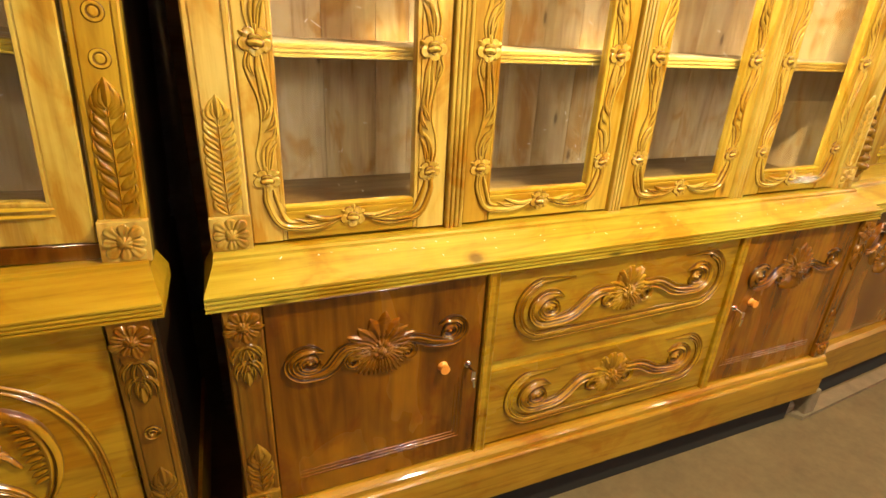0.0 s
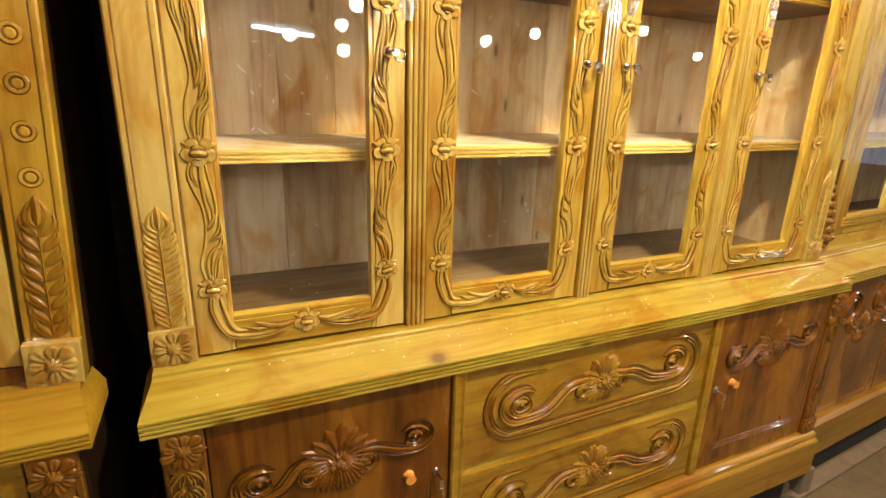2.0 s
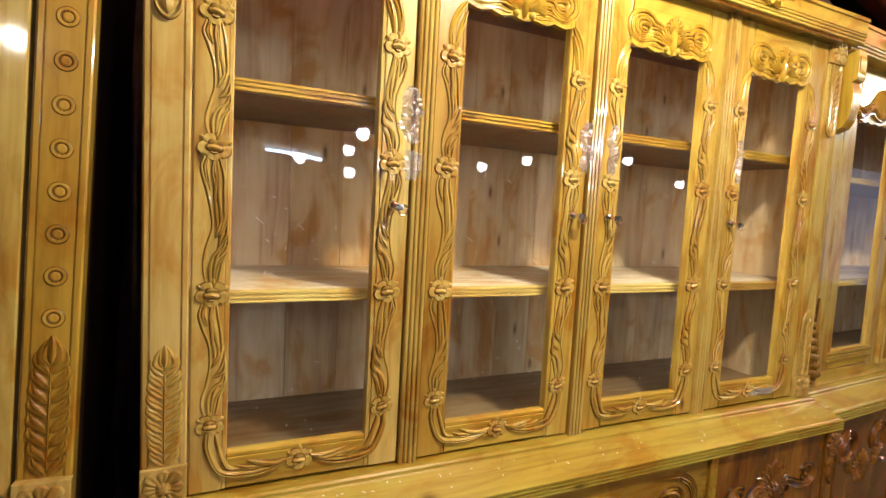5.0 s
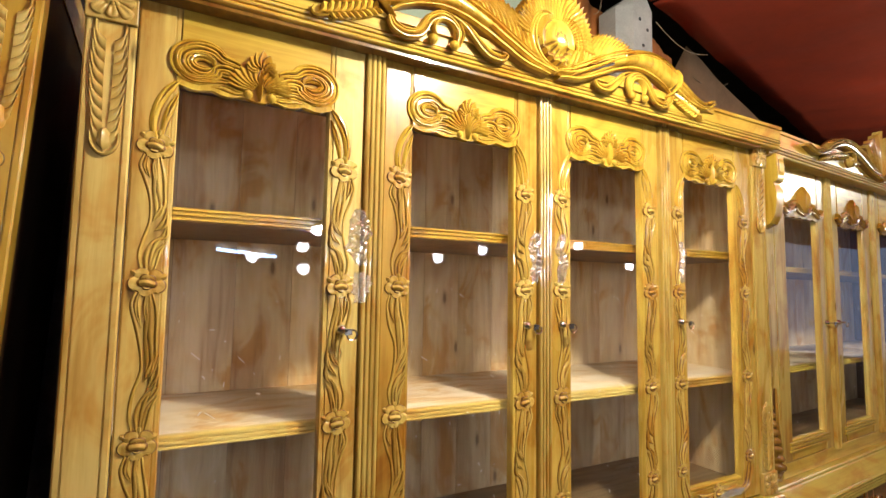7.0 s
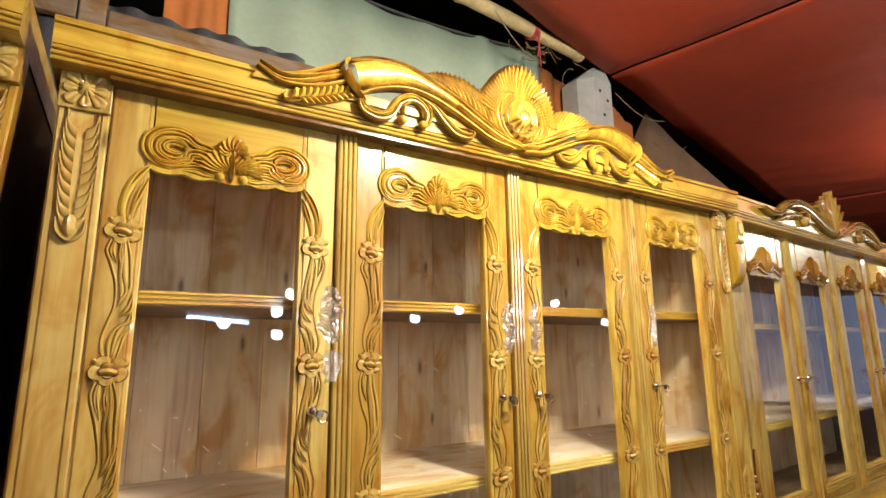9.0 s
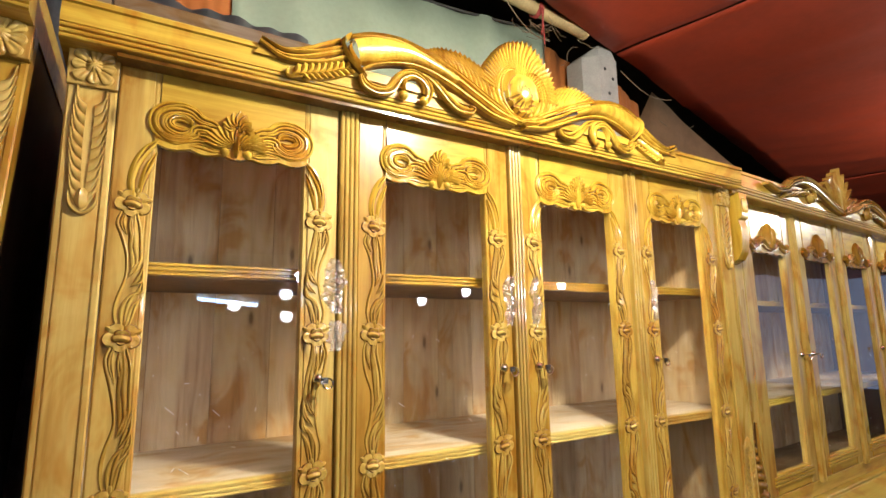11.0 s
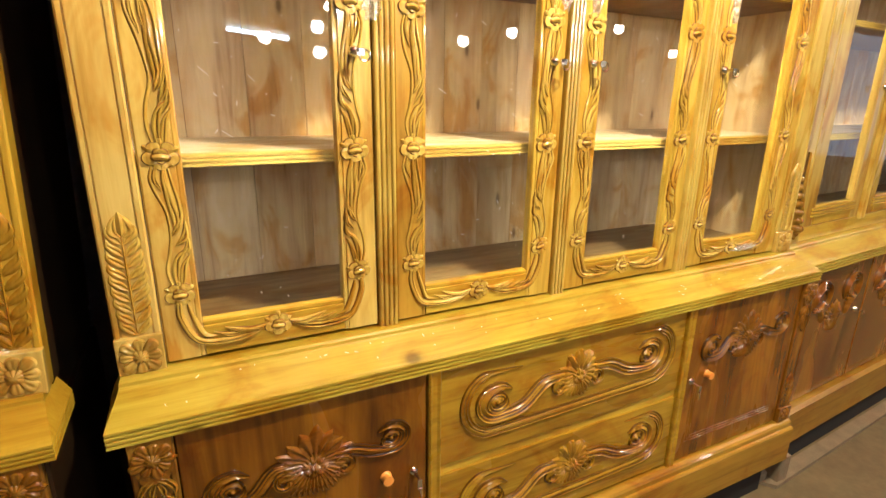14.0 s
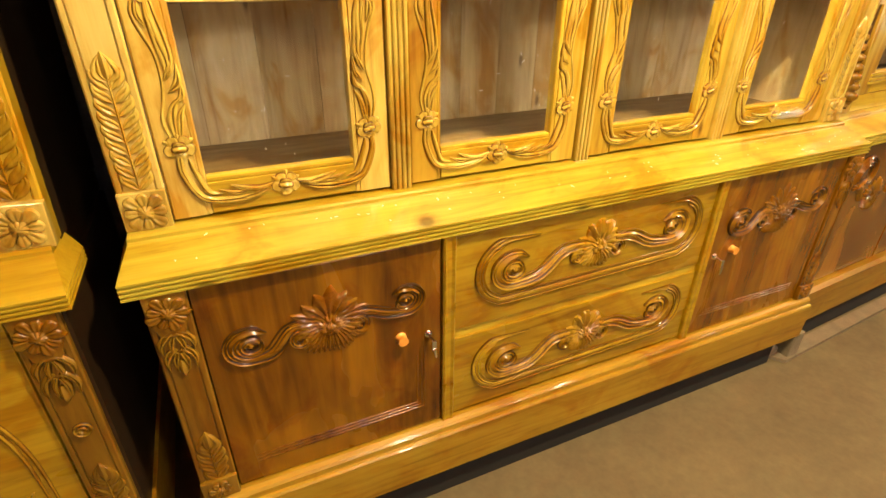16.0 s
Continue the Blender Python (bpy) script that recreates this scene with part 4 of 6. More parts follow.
def glass_pane(parent, x0, x1, z0, z1, y):
    bm = B()
    box(bm, x0, x1, y, y + 0.004, z0, z1)
    g = part("glass_pane", bm, glass, parent, "clear dusty glass pane")
    g.visible_shadow = False
    rng = random.Random(int(x0 * 1000))
    bm = B()
    for _ in range(26):
        px, pz, a = rng.uniform(x0 + 0.012, x1 - 0.012), rng.uniform(z0 + 0.02, z0 + 0.62 * (z1 - z0)), rng.uniform(0, 3.14)
        ln, th = rng.choice((0.0012, 0.0012, 0.0016, 0.004)), 0.0007
        c, s = math.cos(a), math.sin(a)
        q = [bm.verts.new((px + u * c * ln - v * s * th, y - 0.0004, pz + u * s * ln + v * c * th)) for u, v in ((-1, -1), (1, -1), (1, 1), (-1, 1))]
        bm.faces.new(q)
    for _ in range(3):
        px, pz, a = rng.uniform(x0 + 0.04, x1 - 0.04), rng.uniform(z0 + 0.3, z0 + 0.60 * (z1 - z0)), rng.uniform(-0.8, -0.3)
        c, s, ln, th = math.cos(a), math.sin(a), rng.uniform(0.006, 0.011), 0.0006
        bm.faces.new([bm.verts.new((px + u * c * ln - v * s * th, y - 0.0004, pz + u * s * ln + v * c * th)) for u, v in ((-1, -1), (1, -1), (1, 1), (-1, 1))])
    fl = part("dust_flecks", bm, dust, g, "pale flecks of sawdust")
    tagged(fl, "", "", "", "stuff")
    return g


def carved_door(parent, x0, x1, z0, z1, g, lock_side, rows, lock_z, m_frame):
    gx0, gx1, gz0, gz1 = g
    y0 = 0.0
    d = door_frame(parent, x0, x1, z0, z1, gx0, gx1, gz0, gz1, y0, 0.024, m_frame, "carved glazed door with roses and twining leaves")
    glass_pane(d, gx0 - 0.004, gx1 + 0.004, gz0 - 0.004, gz1 + 0.004, 0.012)
    lx, rx = (x0 + gx0) / 2 + 0.002, (x1 + gx1) / 2 - 0.002
    cx = (gx0 + gx1) / 2
    for s, x in ((1, lx), (-1, rx)):
        for k, z in enumerate(rows):
            add_rose(d, x, z, y0, rose_carved, 0.0250 if k else 0.022, s * 5 + 4 * k - 6)
        for a, b in zip(rows, rows[1:]):
            bm = B()
            vine(bm, x, a, b, s, y0, 7 * a + 9.0 * x)
            part("carved_vine", bm, rose_carved, d, "carved twining leaves", True)
        # upper leaves that arch over to the crest
        t = rows[-1]
        bm = B()
        ribbon(bm, [(x - s * 0.002, t + 0.014), (x - s * 0.005, t + 0.042), (x + s * 0.001, t + 0.074), (x + s * 0.015, t + 0.102), (x + s * 0.032, t + 0.122)],
               [0.010, 0.015, 0.016, 0.014, 0.004], 2, 0.0055, y0)
        ribbon(bm, [(x + s * 0.008, t + 0.016), (x + s * 0.012, t + 0.044), (x + s * 0.019, t + 0.070), (x + s * 0.030, t + 0.098)], [0.006, 0.012, 0.012, 0.002], 2, 0.0050, y0)
        part("carved_leaf", bm, carved, d, "", True)
        # sweep round the lower corner to the small rose
        b0 = rows[0]
        zb = gz0 - 0.030
        ex = cx - s * 0.026
        bm = B()
        ribbon(bm, [(x - s * 0.004, b0 - 0.016), (x - s * 0.003, b0 - 0.048), (x + s * 0.020, zb - 0.006), (x + s * 0.070, zb - 0.016), (ex - s * 0.03, zb - 0.012), (ex, zb - 0.002)],
               [0.010, 0.014, 0.014, 0.013, 0.010, 0.003], 2, 0.007, y0)
        ribbon(bm, [(ex + s * 0.004, zb + 0.004), (ex - s * 0.022, zb - 0.001), (ex - s * 0.048, zb + 0.003), (ex - s * 0.070, zb + 0.012)], [0.005, 0.013, 0.012, 0.001], 2, 0.008, y0)
        ribbon(bm, [(ex - s * 0.045, zb - 0.004), (ex - s * 0.066, zb - 0.003), (ex - s * 0.090, zb + 0.006)], [0.004, 0.010, 0.001], 2, 0.007, y0)
        ribbon(bm, [(x + s * 0.010, b0 - 0.020), (x + s * 0.014, b0 - 0.040), (x + s * 0.030, zb + 0.006), (x + s * 0.052, zb - 0.002)], [0.004, 0.009, 0.009, 0.001], 1, 0.006, y0)
        part("carved_vine", bm, rose_carved, d, "carved line with small leaves", True)
    add_rose(d, cx, gz0 - 0.030, y0, rose_carved, 0.023, 4)
    hw = (gx1 - gx0) / 2 + 0.017
    for k in (-1, 1):
        bm = B()
        crest_half(bm, cx, gz1 + 0.008, hw, k, y0 - 0.001)
        part("scroll_lobe", bm, carved, d, "carved scrolled lobe", True)
    bm = B()
    crest_shell(bm, cx, gz1 + 0.008, y0 - 0.004)
    part("shell", bm, carved, d, "carved shell", True)
    bm = B()
    n = 24
    w2 = (gx1 - gx0) / 2 + 0.006
    low = [(cx - w2 + 2 * w2 * k / n, gz1 - 0.001 - 0.007 * abs(math.sin(k / n * math.pi * 5)) - 0.004 * math.sin(k / n * math.pi)) for k in range(n + 1)]
    prism(bm, low + [(cx + w2, gz1 + 0.02), (cx - w2, gz1 + 0.02)], y0 - 0.003, y0 + 0.010, "y")
    part("crest_board", bm, carved, d, "scalloped edge of the crest")
    lock(d, (rx if lock_side > 0 else lx) + 0.004 * lock_side, lock_z, y0 - 0.004)
    return d


def wrap(parent, x, z, w, h, y, seed):
    """Crinkled clear film left on the wood."""
    bm = B()
    nx, nz = 12, 40
    rows = []
    for i in range(nx + 1):
        row = []
        for j in range(nz + 1):
            a, b = i / nx - 0.5, j / nz - 0.5
            e = (0.35 + 0.65 * math.sin(math.pi * (j + 1) / (nz + 2)) ** 0.5) * (1 + 0.5 * noise.noise((a * 3, b * 7, seed)))
            sway = 0.3 * w * noise.noise((b * 3, seed, 1))
            row.append(bm.verts.new((x + sway + a * w * e, y - 0.008 - 0.011 * abs(noise.noise((a * 8, b * 17, seed))) - 0.004 * noise.noise((a * 20, b * 40, seed)), z + b * h * (1 + 0.2 * noise.noise((a * 5, 0, seed))))))
        rows.append(row)
    for a, b in zip(rows, rows[1:]):
        for j in range(nz):
            bm.faces.new((a[j], a[j + 1], b[j + 1], b[j]))
    f = part("plastic_film", bm, film, parent, "crinkled clear plastic film stuck to the stile", False)
    f.visible_shadow = False


plinth_m = wood("golden_plinth_wood", (0.16, 0.072, 0.006), (0.31, 0.172, 0.014), (0.42, 0.252, 0.028), "x", 0.34, 0.25)

# ---- the carved showcase ----
show = thing("showcase", (0, 0, 0), "tall golden varnished showcase with carved glass doors, drawers and crown", "cabinet", "row of cabinets")
XL, XR = -0.255, 1.668
DOORS = [(-0.180, 0.225, -0.113, 0.150), (0.270, 0.680, 0.340, 0.606), (0.722, 1.125, 0.792, 1.054), (1.172, 1.588, 1.246, 1.490)]
MULL = [(0.226, 0.269), (0.681, 0.721), (1.126, 1.171)]
DZ0, DZ1, GZ0, GZ1 = 0.868, 1.998, 0.937, 1.851
ROWS = (0.995, 1.240, 1.503, 1.734)

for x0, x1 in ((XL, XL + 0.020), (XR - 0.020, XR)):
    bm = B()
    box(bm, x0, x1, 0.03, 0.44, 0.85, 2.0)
    part("side_panel", bm, unlit_board, show, "plain side, coloured dark for the unlit gap")
for x0 in (XL + 0.0205, XR - 0.0265):
    bm = B()
    box(bm, x0, x0 + 0.006, 0.034, 0.428, 0.873, 1.984)
    part("side_lining", bm, inner, show, "bare inner face of the side")
bm = B()
box(bm, XL + 0.02, XR - 0.02, 0.03, 0.43, 0.855, 0.872)
part("bottom_board", bm, board_brown, show)
# Darkened below its bare colour to deepen the shade inside the case.
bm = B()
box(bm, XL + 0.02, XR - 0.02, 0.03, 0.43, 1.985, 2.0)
part("top_board", bm, lining_shade, show)
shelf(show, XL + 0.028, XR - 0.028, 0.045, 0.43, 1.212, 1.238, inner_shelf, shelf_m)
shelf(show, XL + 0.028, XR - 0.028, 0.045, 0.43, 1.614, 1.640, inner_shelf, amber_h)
bm = B()
box(bm, XL + 0.021, XR - 0.021, 0.443, 0.449, 0.861, 1.99)
part("back_sheet", bm, lining_shade, show)
x = XL + 0.021
rng = random.Random(5)
while x < XR - 0.03:
    w = min(rng.uniform(0.09, 0.16), XR - 0.021 - x)
    bm = B()
    box(bm, x + 0.0006, x + w - 0.0006, 0.43 + rng.uniform(0, 0.0015), 0.442, 0.86, 1.99)
    part("back_plank", bm, inner, show)
    x += w

for i, ((x0, x1, g0, g1), side) in enumerate(zip(DOORS, (1, 1, -1, -1))):
    d = carved_door(show, x0, x1, DZ0, DZ1, (g0, g1, GZ0, GZ1), side, ROWS, 1.417, ((gold_h, gold_t, gold_t), (gold_h, gold_o, gold_a), (gold_h, gold_a, gold_a), (gold_h, gold_a, gold_a))[i])
    if i == 0:
        wrap(d, 0.216, 1.60, 0.045, 0.11, -0.008, 2)
        wrap(d, 0.222, 1.50, 0.035, 0.06, -0.008, 7)
    if i == 1:
        wrap(d, 0.662, 1.58, 0.035, 0.12, -0.006, 4)
    if i == 2:
        wrap(d, 0.745, 1.58, 0.03, 0.12, -0.006, 9)
    if i == 3:
        wrap(d, 1.206, 1.59, 0.03, 0.12, -0.006, 14)
        wrap(d, 1.420, 0.904, 0.13, 0.022, -0.004, 21)
for x0, x1 in MULL:
    mullion(show, x0, x1, 0.862, 1.998, -0.010, 0.03, gold_v)
for x0, x1, s in ((XL, -0.182, 0), (1.590, XR, 1)):
    p = pilaster(show, x0, x1, 0.862, 1.998, -0.004, 0.032, pale_v if not s else gold_v)
    cx = (x0 + x1) / 2
    for z0, z1 in ((0.858, 0.930), (1.930, 2.002)):
        bm = B()
        box(bm, x0 - 0.001, x1 + 0.001, -0.011, 0.0, z0, z1, 0.002)
        part("block", bm, pale_carved, p, "square block", False)
        bm = B()
        rosette(bm, cx, (z0 + z1) / 2, 0.0345, -0.011)
        part("rosette", bm, pale_carved, p, "eight-petal rosette", False)
    bm = B()
    frond(bm, cx, 0.935, 1.140, 0.026, -0.004, 9, True)
    part("leaf_carving", bm, rose_carved, p, "carved upright leaf", True)
    bm = B()
    for q in (-1, 1):
        blades(bm, [(cx + 0.006, 1.900), (cx + 0.006, 1.81), (cx + 0.002, 1.722)], [(cx + 0.026, 1.940), (cx + 0.031, 1.855), (cx + 0.024, 1.757)], 9, 0.0062, -0.003, -0.005, 0.45, 0.22, q, cx, 0.003)
    stroke(bm, [(cx - 0.020, 1.745), (cx - 0.016, 1.722), (cx, 1.708), (cx + 0.016, 1.722), (cx + 0.020, 1.745)], 0.008, 0.008, -0.004)
    petal(bm, cx, 1.75, -90, 0.035, 0.022, 0.010, -0.004)
    part("leaf_carving", bm, pale_carved, p, "carved hanging leaf", True)

# Added strip whose dark colour is the shade below the cornice.
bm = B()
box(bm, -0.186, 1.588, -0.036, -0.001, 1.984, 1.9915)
part("soffit", bm, umber_v, show, "thin strip coloured dark as the shade under the moulding")
cornice(show, -0.268, 1.690, -0.050, 1.992, 2.068, 0.44, gold_h)

# crown
CX, CY = 0.655, -0.060
bm = B()
base = [(0.030, 2.030), (1.280, 2.030), (1.268, 2.050), (1.17, 2.056), (1.06, 2.048), (0.25, 2.048), (0.14, 2.056), (0.042, 2.050)]
prism(bm, base, CY + 0.004, CY + 0.020, "y")
crown = part("crown", bm, gold_h, show, "pierced carved crown with scrolls and a fan shell")


def wing(k):
    """One half of the crown: plume, collar, horn, feathers and volutes; k=-1 mirrors it about the middle."""
    y = CY + 0.006

    def rb(pts, wid, ribs, hh, dy=0.0, n=6, crowned=0.3):
        bm = B()
        ribbon(bm, pts, wid, ribs, hh, y + dy, n, crowned, k, CX)
        return bm
    f = (lambda p: p) if k > 0 else (lambda p: mirror(p, CX))
    g = (lambda a: a) if k > 0 else (lambda a: 180 - a)
    part("plume", rb([(0.040, 2.058), (0.084, 2.041), (0.136, 2.052), (0.170, 2.066), (0.204, 2.082)], [0.018, 0.029, 0.039, 0.043, 0.046], 4, 0.015), carved, crown, "carved plume of ribs", True)
    bm = B()
    stroke(bm, f([(0.216, 2.116), (0.203, 2.102), (0.203, 2.082), (0.216, 2.062), (0.238, 2.043), (0.252, 2.033)]), 0.013, 0.027, y, (0.7, 0.5))
    stroke(bm, f([(0.228, 2.108), (0.217, 2.092), (0.222, 2.074), (0.240, 2.056)]), 0.008, 0.022, y, (0.7, 0.5))
    part("collar", bm, carved, crown, "carved ring that ties the plume to the horn", True)
    # leaf on the moulding under the plume
    bm = B()
    blades(bm, [(0.100, 2.004), (0.155, 2.020), (0.214, 2.044)], [(0.106, 2.022), (0.168, 2.048), (0.222, 2.058)], 9, 0.009, CY + 0.006, -0.003, 0.5, 0.12, k, CX)
    blades(bm, [(0.108, 2.005), (0.160, 2.020), (0.216, 2.043)], [(0.128, 1.999), (0.182, 2.016), (0.232, 2.040)], 9, 0.009, CY + 0.005, 0.003, 0.5, 0.12, k, CX)
    stroke(bm, f([(0.094, 2.016), (0.090, 2.004), (0.102, 1.998), (0.150, 2.016), (0.220, 2.046)]), 0.006, 0.008, CY + 0.006, (0.5, 0.4))
    part("leaf", bm, carved, crown, "carved leaf below the plume", True)
    # hollow polished horn
    bm = B()
    line = spline([Vector(p) for p in ((0.226, 2.084, 0.050), (0.266, 2.098, 0.056), (0.312, 2.108, 0.048), (0.362, 2.108, 0.034), (0.415, 2.094, 0.022), (0.470, 2.072, 0.012))], 8)
    rows = []
    for i, q in enumerate(line):
        d = line[min(i + 1, len(line) - 1)] - line[max(i - 1, 0)]
        d = Vector((d.x, d.y)).normalized()
        c = Vector((-d.y, d.x))
        row = []
        for o in range(11):
            w = o / 10 - 0.5
            px = q.x + c.x * w * q.z
            hgt = 0.017 + 0.010 * (1 - (2 * w) ** 2) - 0.012 * (abs(w) > 0.49)
            row.append(bm.verts.new((px if k > 0 else 2 * CX - px, y - hgt, q.y + c.y * w * q.z)))
        rows.append(row)
    for a, c in zip(rows, rows[1:]):
        for o in range(10):
            bm.faces.new((a[o], a[o + 1], c[o + 1], c[o]))
    rim = [[bm.verts.new((r[o].co.x, y + 0.010, r[o].co.z)) for r in rows] for o in (0, 10)]
    for o, r in zip((0, 10), rim):
        for i in range(len(rows) - 1):
            bm.faces.new((rows[i][o], rows[i + 1][o], r[i + 1], r[i]))
    horn = part("horn", bm, carved, crown, "smooth polished horn", True)
    # ribbed edges that run on under the medallion
    part("rim", rb([(0.218, 2.114), (0.262, 2.128), (0.318, 2.134), (0.372, 2.126), (0.425, 2.110), (0.480, 2.088), (0.540, 2.058), (0.600, 2.030), (0.655, 2.016)],
                   [0.006, 0.010, 0.012, 0.018, 0.026, 0.030, 0.030, 0.026, 0.018], 3, 0.024), carved, horn, "", True)
    part("rim", rb([(0.240, 2.046), (0.268, 2.064), (0.312, 2.080), (0.362, 2.088), (0.410, 2.082), (0.462, 2.064), (0.515, 2.040), (0.570, 2.016), (0.640, 2.004)],
                   [0.006, 0.010, 0.012, 0.014, 0.016, 0.018, 0.018, 0.016, 0.010], 2, 0.022), carved, horn, "", True)
    # feathers over the horn
    bm = B()
    blades(bm, [(0.404, 2.112), (0.470, 2.088), (0.540, 2.056), (0.610, 2.030)], [(0.384, 2.130), (0.430, 2.150), (0.492, 2.152), (0.556, 2.128)], 15, 0.0105, y - 0.007, -0.006, 0.5, 0.10, k, CX)
    part("feathering", bm, carved, crown, "carved feathers along the horn", True)
    # volutes on the moulding below the horn
    part("volute", rb([(0.240, 2.034), (0.250, 2.016), (0.276, 2.008), (0.306, 2.018), (0.330, 2.052), (0.358, 2.066), (0.386, 2.058), (0.400, 2.036), (0.394, 2.010)],
                      [0.012, 0.020, 0.022, 0.022, 0.022, 0.024, 0.024, 0.022, 0.012], 3, 0.011, -0.007), carved, crown, "carved volute", True)
    bm = B()
    stroke(bm, f(spiral(0.363, 2.034, 0.024, 0.026, 215, -20, 9)), 0.012, 0.011, y - 0.006, (0.5, 0.5), 2)
    dome(bm, *f([(0.338, 2.012)])[0], 0.011, 0.012, y - 0.006)
    dome(bm, *f([(0.388, 2.010)])[0], 0.011, 0.012, y - 0.007)
    part("curl", bm, carved, crown, "small carved curl", True)
    part("stem", rb([(0.384, 2.072), (0.416, 2.058), (0.446, 2.032), (0.474, 2.012), (0.506, 2.008), (0.520, 2.018), (0.508, 2.026)], [0.008, 0.016, 0.020, 0.021, 0.018, 0.013, 0.003], 2, 0.010, -0.007), carved, crown, "", True)


for k in (1, -1):
    wing(k)
bm = B()
FX, FZ = CX + 0.004, 2.082
NR = 31


def reach(a):
    return 0.124 + 0.032 * max(0.0, 1 - abs(a - 80) / 58)


spread = range(176, -1, -8)
blades(bm, [(FX + 0.046 * math.cos(radians(a)), FZ + 0.046 * math.sin(radians(a))) for a in spread], [(FX + reach(a) * math.cos(radians(a)), FZ + reach(a) * math.sin(radians(a))) for a in spread], NR, 0.0115, CY - 0.003, 0.005, 0.7, 0.11, 1, 0.0, 0.016)
part("fan_shell", bm, carved, crown, "carved fan of blades with toothed rim", True)
MX, MZ, MY = CX - 0.004, 2.084, CY - 0.004


def belly(p, a):
    """The polished oval: a swirl of two hollows over a rounded body, with notches fanning out below."""
    body = 0.020 * math.sqrt(max(0.0, 1 - 0.80 * p * p))
    swirl = 0.0060 * math.sin(a + 9.5 * p) * min(1.0, 3 * p)
    rays = 0.0045 * math.sin(14 * a) * (1 if math.sin(a) < -0.25 and p > 0.35 else 0)
    return body + swirl + rays


bm = B()
polar(bm, MX + 0.012, MZ, lambda a: 0.050 if math.sin(a) > 0 else 0.050 + 0.006 * math.sin(a), lambda p, a: belly(p, a), MY, 72, 14)
for f in bm.faces:
    c = f.calc_center_median()
    a, p = math.atan2(c.z - MZ, c.x - MX - 0.012), math.hypot(c.z - MZ, c.x - MX - 0.012) / 0.050
    low = math.sin(a) < -0.25 and 0.35 < p < 0.95 and math.sin(14 * a) < -0.45
    f.material_index = 1 if low or (math.sin(a + 9.5 * p) < -0.86 and 0.12 < p < 0.9) else 0
for v in bm.verts:
    v.co.z = MZ + (v.co.z - MZ) * 1.22
med = part("medallion", bm, carved, crown, "swirled polished oval medallion", True)
for k in (-1, 1):
    c = MX + 0.012 * (1 if k > 0 else 1)
    bm = B()
    ribbon(bm, [(c + 0.014, MZ + 0.064), (c + 0.046, MZ + 0.060), (c + 0.068, MZ + 0.036), (c + 0.076, MZ + 0.002), (c + 0.066, MZ - 0.034), (c + 0.038, MZ - 0.060), (c, MZ - 0.070)],
           [0.004, 0.018, 0.026, 0.030, 0.028, 0.024, 0.012], 4, 0.016, MY + 0.004, 6, 0.3, k, c)
    part("rim", bm, carved, med, "ribbed leaf round the oval", True)

for ob in [crown] + list(crown.children_recursive):
    for v in ob.data.vertices:
        v.co.x, v.co.z = 0.0034 + 1.027 * v.co.x, 2.0 + 1.027 * (v.co.z - 2.0) + 0.0126

# sloping shelf and base
worktop(show, -0.276, 1.692, -0.112, 0.862, 0.783, 0.46, top_m)
bm = B()
prism(bm, [(-0.0225, 0.8548), (-0.0195, 0.8580), (-0.0190, 0.8590), (-0.0230, 0.8555)], 1.375, 1.495, "x")
part("tape", bm, chrome, show, "strip of shiny tape stuck along the back of the shelf")
rng = random.Random(31)
bm = B()
for _ in range(46):
    t = rng.random() ** 1.3
    px, py = rng.uniform(-0.25, 1.66), -0.036 - 0.058 * t
    pz = 0.862 - 0.014 - 0.026 * (-0.034 - py) / 0.064
    a, ln, th = rng.uniform(0, 3.14), rng.choice((0.0016, 0.002, 0.0026, 0.0045)), rng.uniform(0.0008, 0.0016)
    c, q = math.cos(a), math.sin(a)
    lo = [bm.verts.new((px + u * c * ln - v * q * th, py + u * q * ln + v * c * th, pz + 0.406 * (u * q * ln + v * c * th) - 0.0003)) for u, v in ((-1, -1), (1, -1), (1, 1), (-1, 1))]
    tip = bm.verts.new((px, py, pz + 0.0012))
    for i in range(4):
        bm.faces.new((lo[i], lo[(i + 1) % 4], tip))
    bm.faces.new(lo[::-1])
tagged(part("sawdust", bm, dust, None, "pale chips of sawdust on the sloping shelf"), "", "sawdust", "", "stuff")
BY = -0.098
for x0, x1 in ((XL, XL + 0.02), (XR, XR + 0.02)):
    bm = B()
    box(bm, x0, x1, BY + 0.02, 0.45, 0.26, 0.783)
    part("base_side", bm, unlit_board, show, "side of the base, coloured dark for the unlit gap")
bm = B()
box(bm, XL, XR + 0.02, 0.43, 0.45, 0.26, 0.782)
part("base_back", bm, unlit_board, show)
bm = B()
prism(bm, [(BY - 0.034, 0.112), (BY - 0.034, 0.238), (BY - 0.030, 0.243), (BY - 0.024, 0.244), (BY - 0.023, 0.258), (BY - 0.018, 0.264), (BY - 0.008, 0.268), (0.45, 0.268), (0.45, 0.112)], -0.262, 1.694, "x")
part("plinth", bm, plinth_m, show, "long golden plinth board with a moulded top")
for x0, x1 in ((0.297, 0.327), (1.093, 1.120)):
    bm = B()
    prism(bm, [(x0, BY + 0.02), (x0, BY - 0.008), (x0 + 0.004, BY - 0.012), (x0 + 0.010, BY - 0.008), (x1 - 0.010, BY - 0.008), (x1 - 0.004, BY - 0.012), (x1, BY - 0.008), (x1, BY + 0.02)], 0.262, 0.783, "z")
    part("base_upright", bm, amber_h, show)


